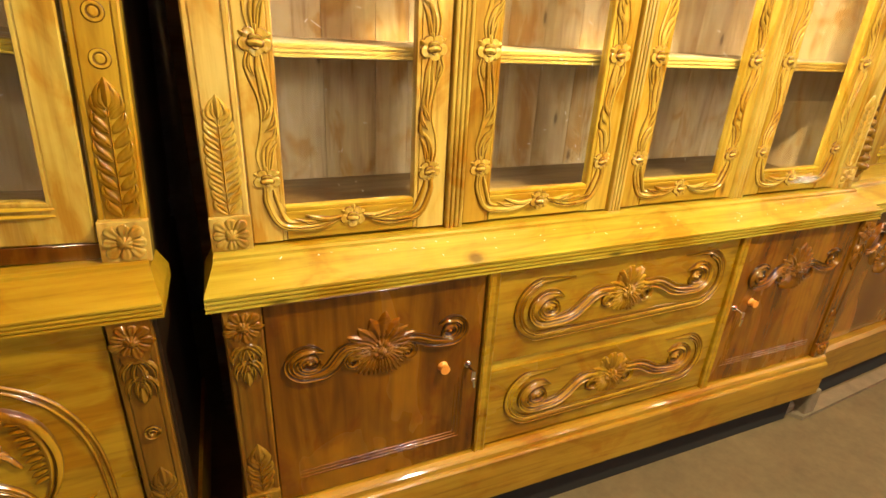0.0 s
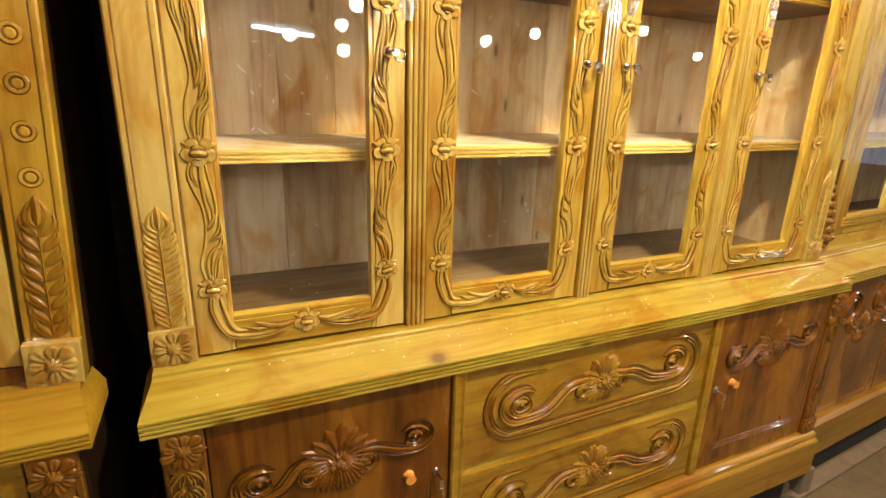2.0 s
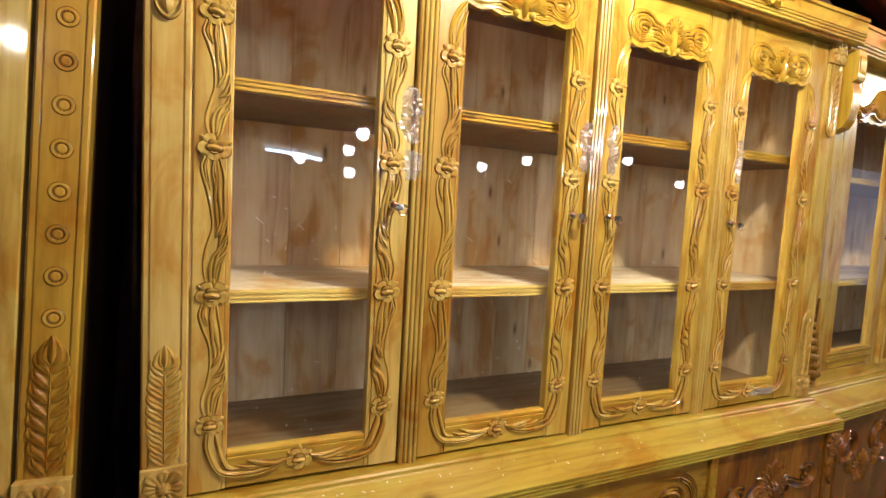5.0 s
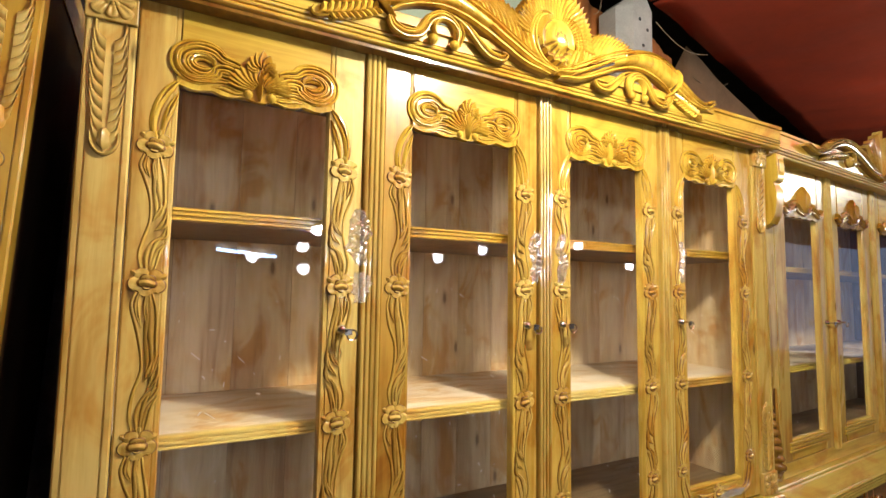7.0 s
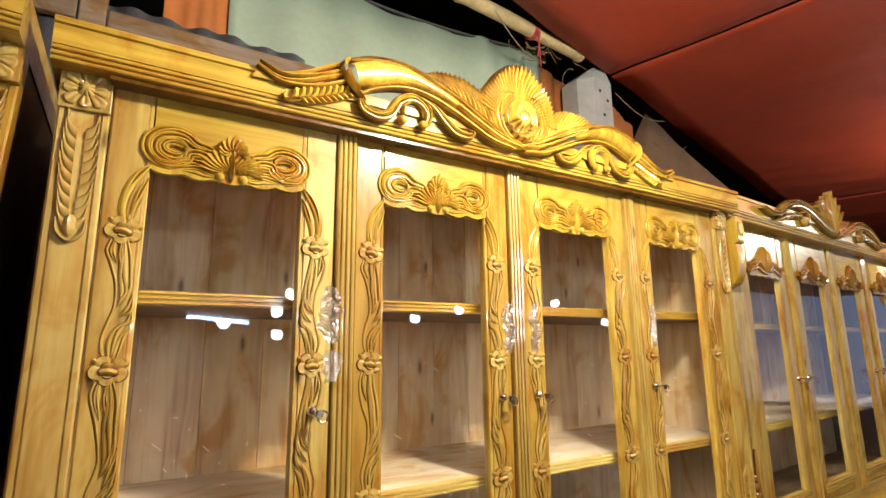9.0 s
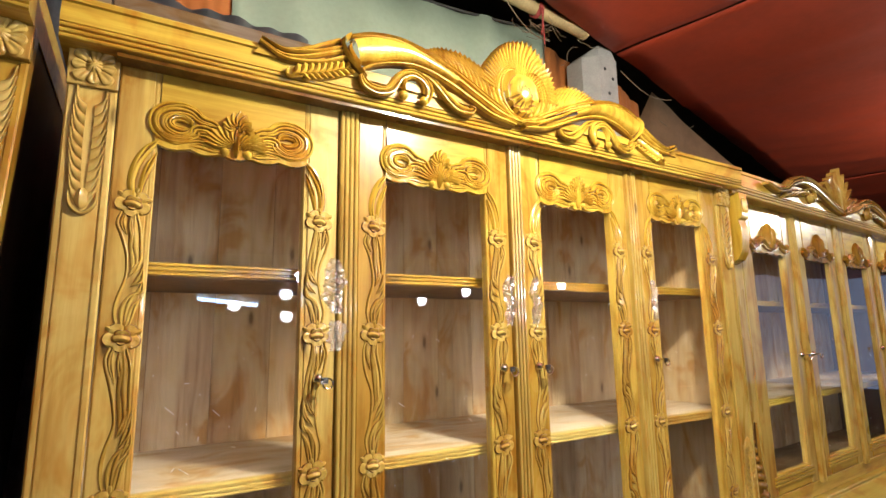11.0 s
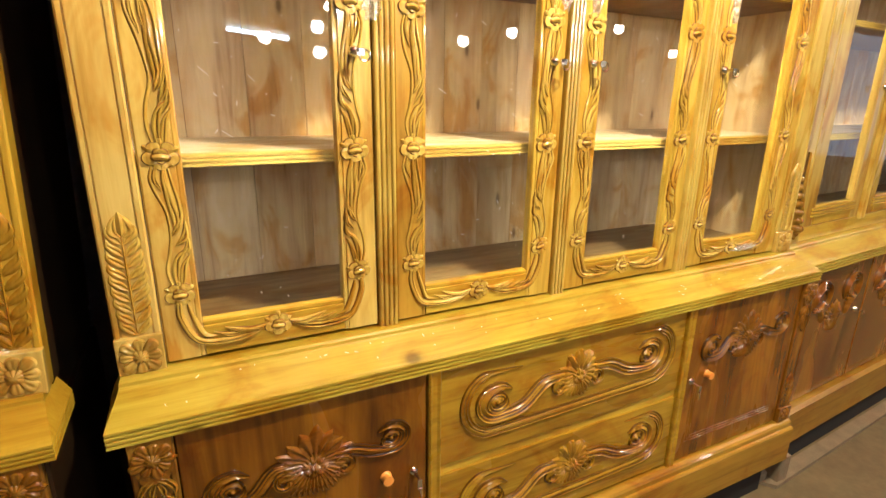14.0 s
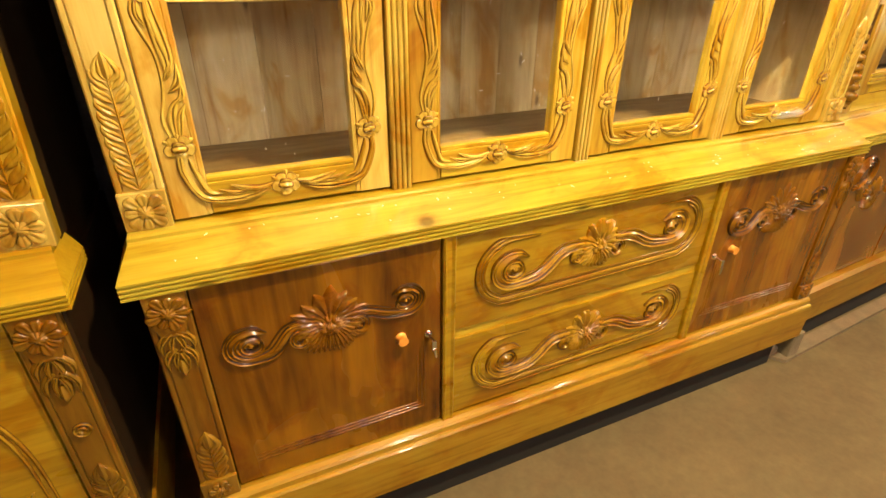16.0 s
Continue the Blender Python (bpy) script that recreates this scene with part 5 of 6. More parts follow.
def low_pilaster(parent, x0, x1, y, material, z0=0.268, z1=0.783):
    p = pilaster(parent, x0, x1, z0, z1, y - 0.006, y + 0.03, material)
    cx = (x0 + x1) / 2
    cm = brown_carved if material is brown_v else umber_carved
    bm = B()
    prism(bm, [(x0 + 0.002, z1), (x1 - 0.002, z1), (x1 - 0.004, z1 - 0.05), (cx + 0.018, z1 - 0.085), (cx - 0.018, z1 - 0.085), (x0 + 0.004, z1 - 0.05)], y - 0.010, y, "y")
    rosette(bm, cx, z1 - 0.038, 0.034, y - 0.009, 9)
    part("capital", bm, cm, p, "carved leafy capital", True)
    bm = B()
    for s in (-1, 1):
        for q in range(2):
            z = z1 - 0.078 - 0.036 * q
            ribbon(bm, [(cx + 0.004, z), (cx + 0.016, z - 0.010), (cx + 0.026 - 0.003 * q, z - 0.026), (cx + 0.025 - 0.003 * q, z - 0.046)], [0.008, 0.013, 0.012, 0.002], 2, 0.006, y - 0.006, 5, 0.3, s, cx)
            ribbon(bm, [(cx + 0.003, z - 0.010), (cx + 0.009, z - 0.028), (cx + 0.009, z - 0.052)], [0.006, 0.011, 0.002], 2, 0.007, y - 0.006, 5, 0.3, s, cx)
    petal(bm, cx, z1 - 0.140, -90, 0.036, 0.016, 0.007, y - 0.006)
    part("drop_carving", bm, cm, p, "carved hanging leaf drop", True)
    bm = B()
    frond(bm, cx, z0 + 0.055, z0 + 0.175, 0.024, y - 0.006, 4, True)
    part("leaf_carving", bm, cm, p, "carved upright leaf", True)
    bm = B()
    box(bm, x0 - 0.001, x1 + 0.001, y - 0.014, y, z0, z0 + 0.055, 0.003)
    part("block", bm, cm, p, "square block")
    bm = B()
    rosette(bm, cx, z0 + 0.028, 0.022, y - 0.014, 6)
    part("rosette", bm, cm, p, "small rosette")
    return p


low_pilaster(show, -0.252, -0.182, BY, umber_v)
low_pilaster(show, 1.628, 1.692, BY, brown_v)


def scroll(parent, cx, cz, k, far, rise, size, material, y):
    """A running band of fine ribs from beside a medallion to a rolled end; k: side, far: centre of the roll from cx."""
    bm = B()
    R = size

    def turn(r0, r1, angles, sq=0.84):
        m = len(angles) - 1
        return [(cx + far + (r0 + (r1 - r0) * i / m) * math.cos(radians(a)), cz + rise + sq * (r0 + (r1 - r0) * i / m) * math.sin(radians(a))) for i, a in enumerate(angles)]
    pts = [(cx + 0.050, cz + 0.020), (cx + 0.050 + (far - 0.05) * 0.30, cz + 0.014), (cx + 0.05 + (far - 0.05) * 0.62, cz + rise - R * 0.46)]
    pts += turn(R * 0.76, R * 0.80, (-100, -60, -20, 20, 60, 100, 140))
    ribbon(bm, pts, [R * 0.40, R * 0.56, R * 0.58] + [R * 0.48] * 5 + [R * 0.34, R * 0.06], 3, 0.0085, y, 6, 0.15, k, cx, True)
    ribbon(bm, turn(R * 0.42, R * 0.30, (-190, -140, -90, -40, 10, 60, 110, 160, 200)), [R * 0.06] + [R * 0.30] * 6 + [R * 0.2, R * 0.05], 2, 0.0080, y, 4, 0.15, k, cx, True)
    dome(bm, cx + k * far, cz + rise, R * 0.13, 0.009, y)
    part("scroll", bm, material, parent, "carved running scroll of ribs", True)
    bm = B()
    side_volute(bm, cx + k * 0.058, cz - 0.014, 0.024, k, y)
    return part("volute", bm, material, parent, "small rolled leaf", True)


def low_door(parent, x0, x1, z0, z1, y, knob_side, orn):
    bm = B()
    box(bm, x0, x1, y, y + 0.02, z0, z1, 0.002)
    d = part("base_door", bm, brown_v, parent, "dark brown varnished door with a carved scroll")
    cx, cz, lf, rt = orn
    bm = B()
    medallion(bm, cx, cz, 0.088, y)
    part("medallion", bm, brown_carved, d, "carved leaf medallion", True)
    scroll(d, cx, cz, -1, lf - 0.048, 0.0, 0.050, brown_carved, y)
    scroll(d, cx, cz, 1, rt - 0.045, 0.020, 0.044, brown_carved, y)
    bm = B()
    s = knob_side
    ex = x1 - 0.042 if s > 0 else x0 + 0.042
    fx = x0 + 0.045 if s > 0 else x1 - 0.045
    for k in range(3):
        o = 0.009 * k
        stroke(bm, [(fx, z0 + 0.055 + o), (ex - s * o, z0 + 0.060 + o)], 0.006, 0.0022, y, n=6)
        stroke(bm, [(ex - s * o, z0 + 0.058 + o), (ex - s * o, z0 + 0.26 - 2 * o)], 0.006, 0.0022, y, n=6)
    part("moulding", bm, brown_v, d, "carved panel lines", True)
    kx, kz = (x1 - 0.095, 0.555) if s > 0 else (x0 + 0.095, 0.555)
    bm = B()
    dome(bm, kx, kz, 0.013, 0.012, y, 10, 2)
    tube(bm, (kx, y - 0.004, kz), (kx, y - 0.018, kz), 0.010, 10, 0.012)
    part("knob", bm, knob_orange, d, "small orange knob", True)
    bm = B()
    lx, lz = (x1 - 0.030, 0.545) if s > 0 else (x0 + 0.030, 0.545)
    dome(bm, lx, lz, 0.010, 0.008, y, 10, 2)
    tube(bm, (lx, y - 0.006, lz), (lx + 0.004, y - 0.03, lz - 0.006), 0.003, 6)
    box(bm, lx - 0.004, lx + 0.006, y - 0.032, y - 0.028, lz - 0.024, lz)
    tube(bm, (lx + 0.002, y - 0.03, lz - 0.02), (lx + 0.008, y - 0.026, lz - 0.05), 0.005, 6, 0.003)
    part("key", bm, chrome, d, "small keys hanging in the lock", True)
    return d


low_door(show, -0.180, 0.295, 0.272, 0.778, BY, 1, (0.052, 0.632, 0.200, 0.205))
low_door(show, 1.122, 1.626, 0.272, 0.778, BY, -1, (1.375, 0.640, 0.200, 0.205))


def drawer(parent, x0, x1, z0, z1, y):
    bm = B()
    box(bm, x0, x1, y, y + 0.02, z0, z1, 0.002)
    d = part("drawer", bm, amber_h, parent, "amber varnished drawer with a carved racetrack scroll")
    w, h = x1 - x0, z1 - z0
    cx, cz = (x0 + x1) / 2 + 0.004, z0 + h * 0.56
    r = h * 0.36 - 0.010
    lx, rx = x0 + 0.05 + h * 0.36, x1 - 0.035 - h * 0.36
    loop = [(lx + 0.075, cz + r - 0.006)] + spiral(lx, cz - 0.004, r, r, 95, 265, 10) + [(cx - 0.12, cz - r - 0.002), (cx, cz - r), (cx + 0.12, cz - r + 0.002)]
    loop += spiral(rx, cz + 0.004, r, r, -85, 85, 10) + [(rx - 0.075, cz + r + 0.005)]
    bm = B()
    ribbon(bm, loop, [0.002, 0.012] + [0.024] * (len(loop) - 4) + [0.012, 0.002], 3, 0.0052, y, 4, 0.0, gouged=True)
    part("racetrack", bm, amber_h, d, "carved racetrack line", True)
    scroll(d, cx, cz, -1, w / 2 - 0.145, -0.006, 0.060, amber_carved, y)
    scroll(d, cx, cz, 1, w / 2 - 0.145, 0.010, 0.056, amber_carved, y)
    bm = B()
    medallion(bm, cx, cz, 0.074, y, 21)
    for a in (122, 90, 58):
        petal(bm, cx, cz + 0.010, a, 0.044, 0.026, 0.012, y, 0.022, 0.0, 0.0, 0.5)
    part("medallion", bm, amber_carved, d, "carved leaf medallion", True)
    return d


drawer(show, 0.329, 1.091, 0.534, 0.776, BY)
drawer(show, 0.329, 1.091, 0.276, 0.508, BY)
bm = B()
box(bm, 0.328, 1.092, BY + 0.006, BY + 0.03, 0.508, 0.534)
part("drawer_rail", bm, gold_h, show)
bm = B()
box(bm, -0.2, 1.66, BY + 0.021, BY + 0.035, 0.268, 0.782)
part("base_backing", bm, unlit_board, show)
# Made-up board: fills the gap below the plinth with painted shade.
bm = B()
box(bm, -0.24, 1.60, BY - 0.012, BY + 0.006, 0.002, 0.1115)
part("toe_board", bm, shade_black, show, "black board standing in for the shade under the plinth")
for x in (-0.2, 1.55):
    for y in (-0.02, 0.36):
        bm = B()
        box(bm, x, x + 0.09, y, y + 0.08, 0.0, 0.112, 0.006)
        part("foot", bm, unlit_board, show, "short square wooden foot")


# ---- the neighbouring showcase with plain doors ----
side_show = thing("showcase", (1.78, 0.04, 0), "golden varnished showcase with plain glass doors and small carved crests", "cabinet", "row of cabinets", 4.0)
N2, PITCH = 4, 0.467
W2 = 0.02 + N2 * PITCH + 0.10
for x0, x1 in ((-0.10, -0.08), (W2 - 0.02, W2)):
    bm = B()
    box(bm, x0, x1, 0.03, 0.44, 0.85, 2.0)
    part("side_panel", bm, unlit_board, side_show)
for x0 in (-0.0795, W2 - 0.0265):
    bm = B()
    box(bm, x0, x0 + 0.006, 0.034, 0.428, 0.876, 1.984)
    part("side_lining", bm, lining_shade, side_show)
bm = B()
box(bm, -0.08, W2 - 0.02, 0.03, 0.43, 0.86, 0.875)
part("bottom_board", bm, board_brown, side_show)
bm = B()
box(bm, -0.08, W2 - 0.02, 0.03, 0.43, 1.985, 2.0)
part("top_board", bm, unlit_board, side_show)
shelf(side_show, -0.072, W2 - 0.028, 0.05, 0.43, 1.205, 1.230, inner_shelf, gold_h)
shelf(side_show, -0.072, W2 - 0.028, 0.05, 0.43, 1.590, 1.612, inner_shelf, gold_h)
x = -0.079
rng = random.Random(9)
while x < W2 - 0.03:
    w = min(rng.uniform(0.1, 0.16), W2 - 0.021 - x)
    bm = B()
    box(bm, x + 0.0008, x + w - 0.0008, 0.43, 0.442, 0.865, 1.99)
    part("back_plank", bm, inner, side_show)
    x += w


def small_crest(bm, cx, z, y):
    """A pointed leaf over a swag of ribs as wide as the pane."""
    stroke(bm, [(cx, z + 0.012), (cx, z + 0.036), (cx, z + 0.072), (cx, z + 0.116)], 0.076, 0.024, y - 0.002, (0.75, 0.03), 6)
    stroke(bm, [(cx, z + 0.030), (cx, z + 0.060), (cx, z + 0.092)], 0.016, 0.012, y - 0.020, (0.4, 0.05), 5)
    for s in (-1, 1):
        ribbon(bm, [(cx, z + 0.012), (cx + 0.034, z + 0.024), (cx + 0.066, z + 0.040), (cx + 0.100, z + 0.026), (cx + 0.132, z + 0.016), (cx + 0.160, z + 0.030)], [0.024, 0.034, 0.038, 0.034, 0.036, 0.030], 4, 0.016, y, 6, 0.3, s, cx)
        dome(bm, cx + s * 0.072, z + 0.044, 0.014, 0.020, y, 10, 3)
    prism(bm, [(cx - 0.135 + 0.27 * k / 20, z - 0.003 - 0.007 * abs(math.sin(k / 20 * math.pi * 5))) for k in range(21)] + [(cx + 0.135, z + 0.03), (cx - 0.135, z + 0.03)], y - 0.004, y + 0.010, "y")


for i in range(N2):
    x0 = 0.02 + i * PITCH
    x1 = x0 + PITCH - 0.046
    g0, g1 = x0 + 0.085, x1 - 0.075
    d = door_frame(side_show, x0, x1, 0.915, 1.985, g0, g1, 0.985, 1.800, 0.0, 0.024, (gold_h, gold_v, gold_t), "plain varnished glazed door with a small carved crest")
    glass_pane(d, g0 - 0.004, g1 + 0.004, 0.981, 1.804, 0.012)
    bm = B()
    small_crest(bm, (g0 + g1) / 2, 1.800, -0.002)
    part("crest", bm, amber_carved, d, "small glossy brown carved leaf crest", True)
    bm = B()
    for k in range(3):
        box(bm, g0 - 0.03, g1 + 0.03, -0.006, 0.002, 0.945 + 0.012 * k, 0.953 + 0.012 * k, 0.001)
    part("reeding", bm, gold_h, d)
    lock(d, (x1 - 0.03) if i % 2 == 0 else x0 + 0.03, 1.395, -0.002)
    if i < N2 - 1:
        mullion(side_show, x1 + 0.001, x1 + 0.045, 0.905, 1.985, -0.012, 0.03, gold_v)
bm = B()
box(bm, -0.10, W2, 0.0, 0.03, 0.862, 0.913, 0.002)
part("bottom_rail", bm, gold_h, side_show)
for x0, x1 in ((-0.10, 0.019), (W2 - 0.075, W2)):
    p = pilaster(side_show, x0, x1, 0.862, 1.985, -0.004, 0.032, gold_v)
    cx = (x0 + x1) / 2 - 0.02
    # scrolled bracket under the moulding and leaf foot
    bm = B()
    prof = [(-0.004, 1.985), (-0.060, 1.985), (-0.064, 1.90), (-0.050, 1.885), (-0.058, 1.85), (-0.052, 1.78), (-0.036, 1.745), (-0.004, 1.73)]
    prism(bm, [tuple(p) for p in spline([Vector(p) for p in prof[1:-1]], 4)] + [prof[-1], prof[0]], cx - 0.026, cx + 0.026, "x")
    for k in range(3):
        stroke(bm, [(cx - 0.012 + 0.012 * k, 1.965), (cx - 0.012 + 0.012 * k, 1.91)], 0.008, 0.008, -0.062, n=4)
    part("bracket", bm, carved, p, "carved scroll bracket", False)
    bm = B()
    for k in range(8):
        z = 1.12 - k * 0.028
        dome(bm, cx - 0.004 + 0.002 * k, z, 0.012 + 0.001 * k, 0.012 + 0.004 * k, -0.004, 8, 3)
    stroke(bm, [(cx + 0.026, 1.18), (cx + 0.020, 1.06), (cx + 0.036, 0.98), (cx + 0.030, 0.88)], 0.014, 0.018, -0.004)
    for k in range(4):
        petal(bm, cx + 0.004, 0.89 + 0.02 * k, 40 + 30 * k, 0.05, 0.02, 0.016, -0.01)
    part("leaf_foot", bm, umber_carved, p, "carved beads and leaf at the foot", True)
cornice(side_show, -0.115, W2 + 0.015, -0.058, 1.980, 2.072, 0.44, gold_h)
cc = 0.855
bm = B()
prism(bm, [(cc - 0.70, 2.050), (cc + 0.70, 2.050), (cc + 0.45, 2.078), (cc, 2.085), (cc - 0.45, 2.078)], -0.066, -0.046, "y")
side_crown = part("crown", bm, rose_carved, side_show, "carved crown of scrolls and a pointed fan")
for k in (1, -1):
    bm = B()
    ribbon(bm, [(0.117, 2.048), (0.185, 2.034), (0.265, 2.046), (0.345, 2.084), (0.430, 2.106), (0.520, 2.106), (0.620, 2.082), (0.730, 2.044), (0.845, 2.012)],
           [0.010, 0.018, 0.030, 0.036, 0.042, 0.050, 0.046, 0.036, 0.014], 3, 0.030, -0.062, 7, 0.4, k, cc)
    horn = part("horn", bm, rose_carved, side_crown, "carved ribbed horn", True)
    bm = B()
    ribbon(bm, spiral(0.520, 2.050, 0.034, 0.008, 120, -260, 12), [0.006] + [0.016] * 10 + [0.010, 0.004], 2, 0.026, -0.062, 3, 0.3, k, cc)
    part("volute", bm, rose_carved, horn, "small carved volute", True)
    for a0, b0 in ((0.250, 2.012), (0.300, 2.020), (0.350, 2.030)):
        bm = B()
        ribbon(bm, [(a0, b0), (a0 + 0.045, b0 + 0.022), (a0 + 0.100, b0 + 0.034), (a0 + 0.160, b0 + 0.024)], [0.006, 0.020, 0.018, 0.002], 2, 0.020, -0.062, 5, 0.3, k, cc)
        part("leaf", bm, rose_carved, horn, "", True)
bm = B()
angles = (168, 140, 115, 90, 65, 40, 12)
blades(bm, [(0.858 + 0.022 * math.cos(radians(a)), 2.020 + 0.022 * math.sin(radians(a))) for a in angles],
       [(0.640, 2.086), (0.705, 2.146), (0.790, 2.194), (0.868, 2.240), (0.940, 2.200), (1.000, 2.160), (1.080, 2.096)], 9, 0.030, -0.050, 0.008, 0.5, 0.10, 1, 0.0, 0.010)
part("fan", bm, rose_carved, side_crown, "pointed fan of leaves", True)
worktop(side_show, -0.115, W2 + 0.02, -0.105, 0.862, 0.778, 0.46, top_m)
bm = B()
box(bm, -0.10, W2, -0.06, 0.44, 0.24, 0.778)
part("base_carcass", bm, unlit_board, side_show)
bm = B()
prism(bm, [(-0.115, 0.10), (-0.115, 0.235), (-0.10, 0.245), (0.44, 0.245), (0.44, 0.10)], -0.105, W2 + 0.01, "x")
part("plinth", bm, plinth_m, side_show)
# Same added black board, in place of shade under this plinth.
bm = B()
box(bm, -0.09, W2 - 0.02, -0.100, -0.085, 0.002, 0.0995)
part("toe_board", bm, shade_black, side_show)
low_pilaster(side_show, -0.10, -0.03, -0.078, brown_v, 0.246, 0.778)
for i in range(N2):
    x0 = -0.02 + i * 0.49
    bm = B()
    box(bm, x0, x0 + 0.48, -0.08, -0.06, 0.25, 0.774, 0.002)
    d = part("base_door", bm, brown_v, side_show, "brown varnished base door with carved sprays")
    bm = B()
    cx = x0 + 0.24
    for s in (-1, 1):
        for r in (0.07, 0.055, 0.04):
            stroke(bm, spiral(cx + s * 0.11, 0.66, r, r * 0.8, 90 - s * 120, 90 + s * 130, 12), 0.010, 0.010, -0.08, n=2)
        for k in range(5):
            petal(bm, cx + s * 0.09, 0.56 + 0.02 * k, 90 - s * (20 + 24 * k), 0.07, 0.018, 0.012, -0.08)
    medallion(bm, cx, 0.56, 0.07, -0.08)
    part("carved_spray", bm, brown_carved, d, "carved scrolls and sprays", True)
    lock(d, x0 + 0.42, 0.56, -0.08)
for x in (0.0, W2 - 0.15):
    bm = B()
    box(bm, x, x + 0.09, 0.0, 0.08, 0.0, 0.10, 0.005)
    part("foot", bm, unlit_board, side_show)
    bm = B()
    box(bm, x, x + 0.09, 0.3, 0.38, 0.0, 0.10, 0.005)
    part("foot", bm, unlit_board, side_show)

# ---- the cabinet on the other side of the gap ----
left = thing("showcase", (-0.393, 0.0, 0), "honey varnished showcase with ringed pilasters and carved leaves", "cabinet", "row of cabinets")
PX0, PX1 = -0.040, 0.036
p = pilaster(left, PX0, PX1, 0.862, 2.02, -0.004, 0.032, honey_v)
for z in [1.207 + 0.068 * k for k in range(8)]:
    bm = B()
    ring_boss(bm, 0, z, 0.0175, -0.003)
    part("carved_ring", bm, honey_v, p, "rings cut round a low button", True)
bm = B()
frond(bm, 0, 0.945, 1.165, 0.026, -0.004, 8, True)
part("leaf_carving", bm, amber_carved, p, "carved upright leaf", True)
bm = B()
for q in (-1, 1):
    blades(bm, [(0.006, 1.915), (0.006, 1.83), (0.002, 1.738)], [(0.027, 1.952), (0.031, 1.872), (0.024, 1.772)], 9, 0.0062, -0.003, -0.005, 0.45, 0.22, q, 0.0, 0.003)
petal(bm, 0, 1.765, -90, 0.04, 0.024, 0.012, -0.004)
part("leaf_carving", bm, pale_carved, p, "carved hanging leaf", True)
for z0, z1 in ((0.862, 0.940), (1.955, 2.018)):
    bm = B()
    box(bm, PX0 - 0.002, PX1 + 0.002, -0.018, 0.0, z0, z1, 0.002)
    part("block", bm, pale_carved, p, "square block")
    bm = B()
    rosette(bm, (PX0 + PX1) / 2, (z0 + z1) / 2, 0.0355, -0.018)
    part("rosette", bm, pale_carved, p, "eight-petal rosette")
bm = frame_mesh(-0.46, PX0 - 0.008, 0.895, 2.0, -0.36, -0.112, 0.972, 1.85, 0.002, 0.026)
d = part("upper_door", bm, gold_v, left, "plain glazed door with a moulded frame")
glass_pane(d, -0.364, -0.108, 0.968, 1.854, 0.014)
bm = B()
for k in range(2):
    stroke(bm, [(-0.36, 0.960 - 0.012 * k), (-0.2, 0.960 - 0.012 * k), (-0.10, 0.960 - 0.012 * k)], 0.008, 0.006, 0.002, n=3)
part("moulding", bm, gold_h, d, "", True)
bm = B()
box(bm, -0.5, PX0, 0.004, 0.03, 0.862, 0.893, 0.001)
part("bottom_rail", bm, brown_v, left)
# Takes the board colour that carries the gap's shade.
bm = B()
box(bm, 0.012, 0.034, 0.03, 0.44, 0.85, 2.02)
part("side_panel", bm, unlit_board, left, "cabinet side, coloured dark for the unlit gap")
bm = B()
box(bm, -0.9, 0.012, 0.43, 0.445, 0.86, 2.0)
part("back_panel", bm, inner, left)
bm = B()
box(bm, -0.9, 0.012, 0.03, 0.43, 0.855, 0.87)
part("bottom_board", bm, inner_shelf, left)
bm = B()
box(bm, -0.9, 0.034, 0.03, 0.44, 2.0, 2.02)
part("top_board", bm, unlit_board, left)
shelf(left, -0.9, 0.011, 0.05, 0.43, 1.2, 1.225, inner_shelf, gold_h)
cornice(left, -0.95, 0.036, -0.075, 2.015, 2.092, 0.44, gold_h)
# the upper case stands slightly askew on its base
for ob in list(left.children):
    ob.matrix_local = pose(0, 0, 0.866) @ pose(0, 0, 0, 0, 2.6, 0) @ pose(0, 0, -0.866)
worktop(left, -0.95, 0.052, -0.112, 0.866, 0.79, 0.46, honey_top, (0, 1))
bm = B()
prism(bm, [(0.036, -0.09), (0.036, 0.44), (0.0, 0.44), (0.0, -0.09)], 0.26, 0.79, "z")
part("base_side", bm, unlit_board, left)
low_pilaster(left, -0.040, 0.030, -0.098, umber_v, 0.268, 0.79)
bm = B()
ring(bm, -0.004, 0.546, 0.013, 0.005, 0.005, -0.104)
ring(bm, -0.004, 0.546, 0.006, 0.005, 0.005, -0.104, 12)
part("ring_carving", bm, umber_carved, left, "", True)
bm = B()
box(bm, -0.52, -0.046, -0.094, -0.07, 0.272, 0.785, 0.002)
d = part("base_door", bm, amber_h, left, "honey brown base door carved with an arched spray")
bm = B()
for k in range(2):
    stroke(bm, [(-0.085 - 0.012 * k, 0.30), (-0.095 - 0.012 * k, 0.52), (-0.14 - 0.008 * k, 0.64 - 0.01 * k), (-0.22, 0.70 - 0.012 * k), (-0.30, 0.715 - 0.012 * k)], 0.010, 0.004, -0.094, n=6)
part("moulding", bm, amber_carved, d, "carved arch line", True)
bm = B()
# a large leaf that rolls over, toothed along its inner edge, on a forked stem
ribbon(bm, [(-0.20, 0.42), (-0.175, 0.47), (-0.165, 0.54), (-0.185, 0.61), (-0.235, 0.645), (-0.285, 0.625), (-0.300, 0.585)], [0.006, 0.018, 0.026, 0.030, 0.030, 0.022, 0.004], 2, 0.009, -0.094)
for k in range(9):
    t = k / 8
    petal(bm, -0.178 - 0.012 * t * t, 0.49 + 0.125 * t, 205 - 30 * t, 0.030, 0.013, 0.008, -0.094)
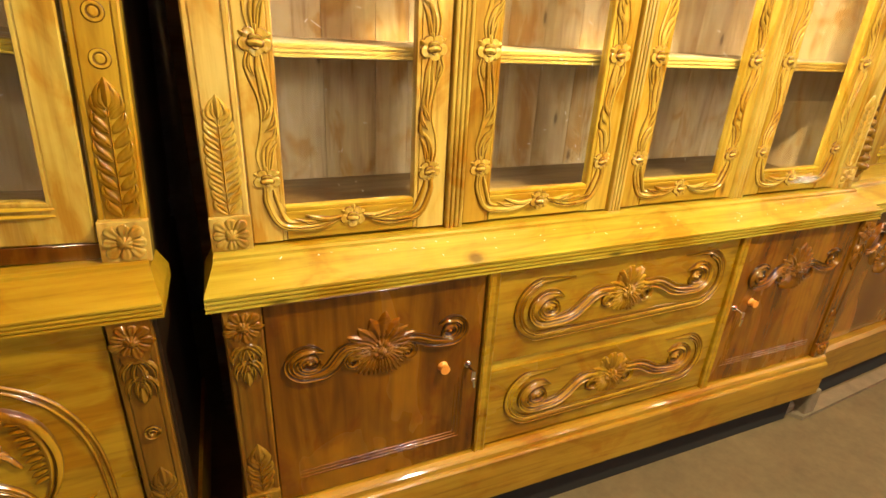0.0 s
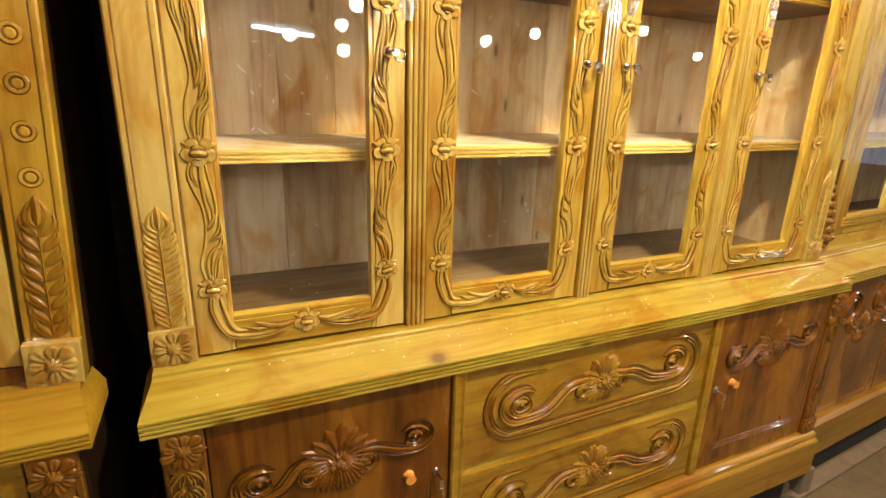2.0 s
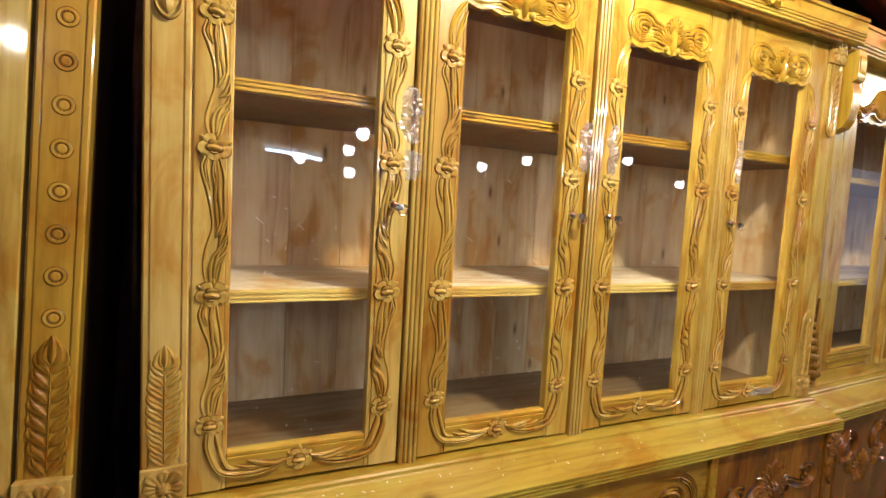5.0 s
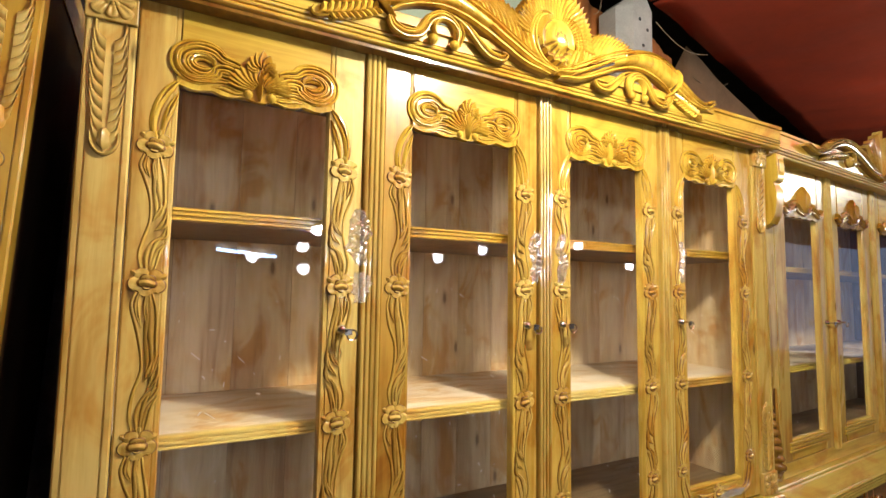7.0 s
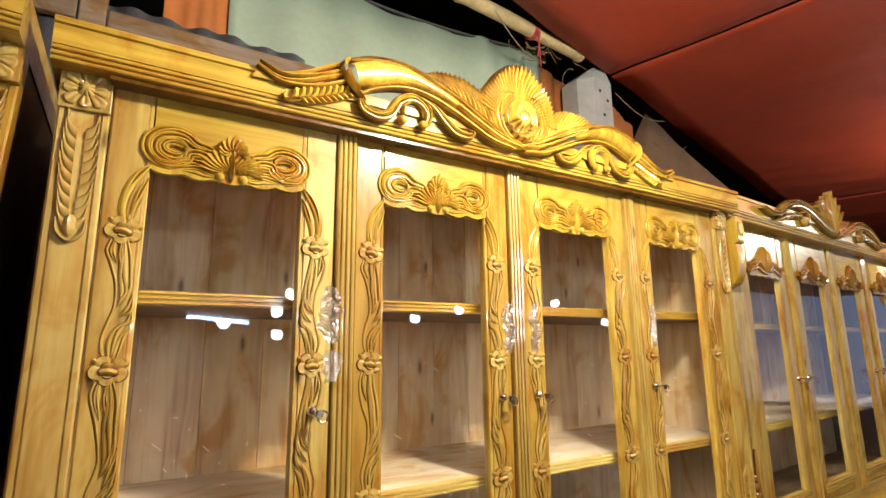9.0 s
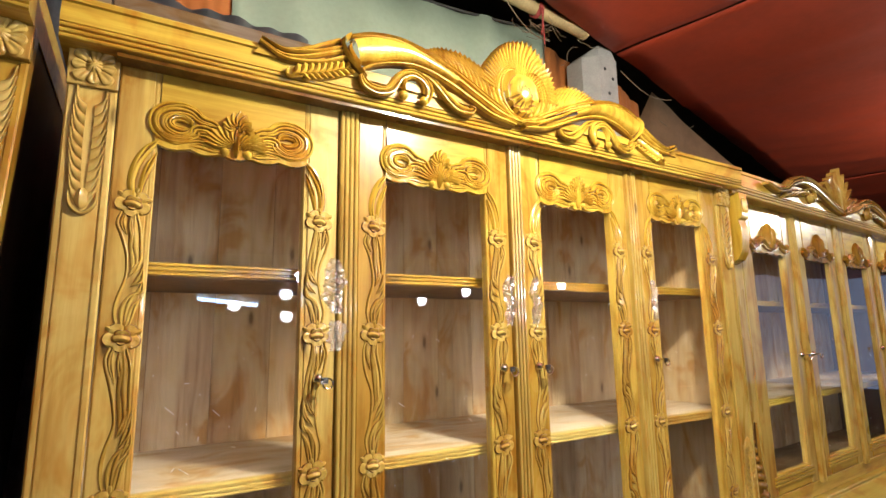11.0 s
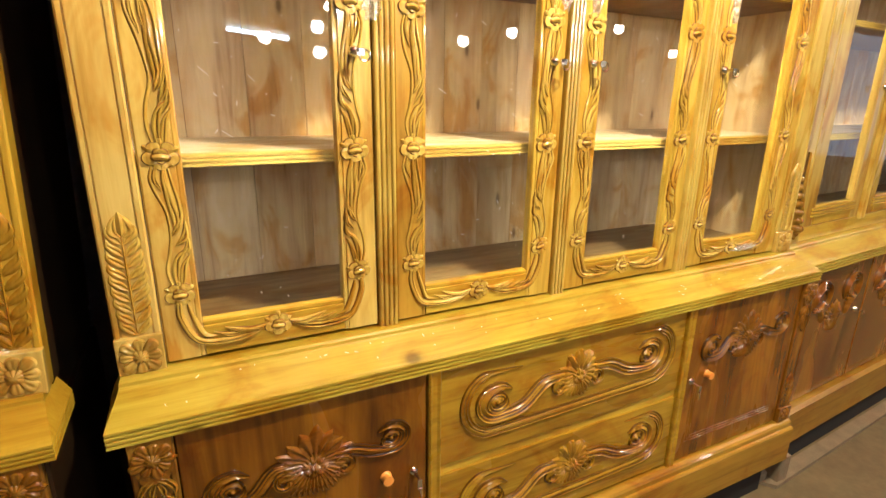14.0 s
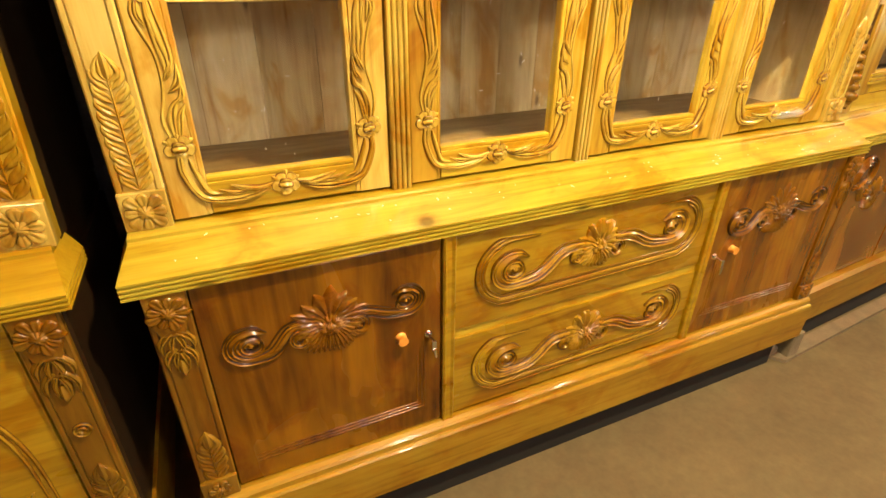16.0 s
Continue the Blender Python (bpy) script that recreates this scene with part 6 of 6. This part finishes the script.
ribbon(bm, [(-0.20, 0.42), (-0.235, 0.47), (-0.285, 0.50), (-0.33, 0.50)], [0.008, 0.020, 0.022, 0.004], 3, 0.009, -0.094)
ribbon(bm, [(-0.20, 0.42), (-0.225, 0.445), (-0.27, 0.45), (-0.31, 0.44)], [0.006, 0.015, 0.016, 0.003], 2, 0.008, -0.094)
ribbon(bm, [(-0.20, 0.42), (-0.17, 0.400), (-0.14, 0.405), (-0.115, 0.425)], [0.006, 0.016, 0.014, 0.002], 2, 0.008, -0.094)
ribbon(bm, spiral(-0.262, 0.575, 0.026, 0.006, -60, 330, 10), [0.004] + [0.013] * 8 + [0.008, 0.003], 2, 0.008, -0.094, 4)
for k in range(4):
    petal(bm, -0.215 - 0.006 * k, 0.52 + 0.018 * k, 120 + 16 * k, 0.036, 0.013, 0.007, -0.094)
part("carved_spray", bm, amber_carved, d, "carved leafy spray", True)
bm = B()
prism(bm, [(-0.132, 0.11), (-0.132, 0.252), (-0.11, 0.268), (0.44, 0.268), (0.44, 0.11)], -0.95, 0.045, "x")
part("plinth", bm, plinth_m, left)
for x in (-0.9, -0.08):
    for y in (-0.02, 0.3):
        bm = B()
        box(bm, x, x + 0.09, y, y + 0.08, 0, 0.11, 0.004)
        part("foot", bm, unlit_board, left)

# ---- clutter under the plinths ----
for (x0, x1, y0, y1, z0, z1), nm, lb, mt in (
        ((1.50, 1.66, -0.10, 0.02, 0, 0.055), "packing_block", "dusty broken block under the cabinet foot", brick_m),):
    bm = B()
    box(bm, x0, x1, y0, y1, z0, z1, 0.012)
    for v in bm.verts:
        v.co += Vector((noise.noise(v.co * 20), noise.noise(v.co * 23 + Vector((5, 0, 0))), 0)) * 0.012
    tagged(part(nm, bm, mt, None, lb), "", "block")
bm = B()
prism(bm, [(1.66, -0.140), (1.62, -0.088), (3.2, 0.020), (3.2, -0.022)], 0.0, 0.016, "z")
tagged(part("timber_batten", bm, brick_m, None, "dusty pale timber batten lying along the plinth"), "", "batten")
bm = B()
box(bm, 1.675, 1.735, -0.13, -0.06, 0.0, 0.115, 0.006)
tagged(part("packing_block", bm, brick_m, None, "pale wedge propping the end of the plinth"), "", "block")
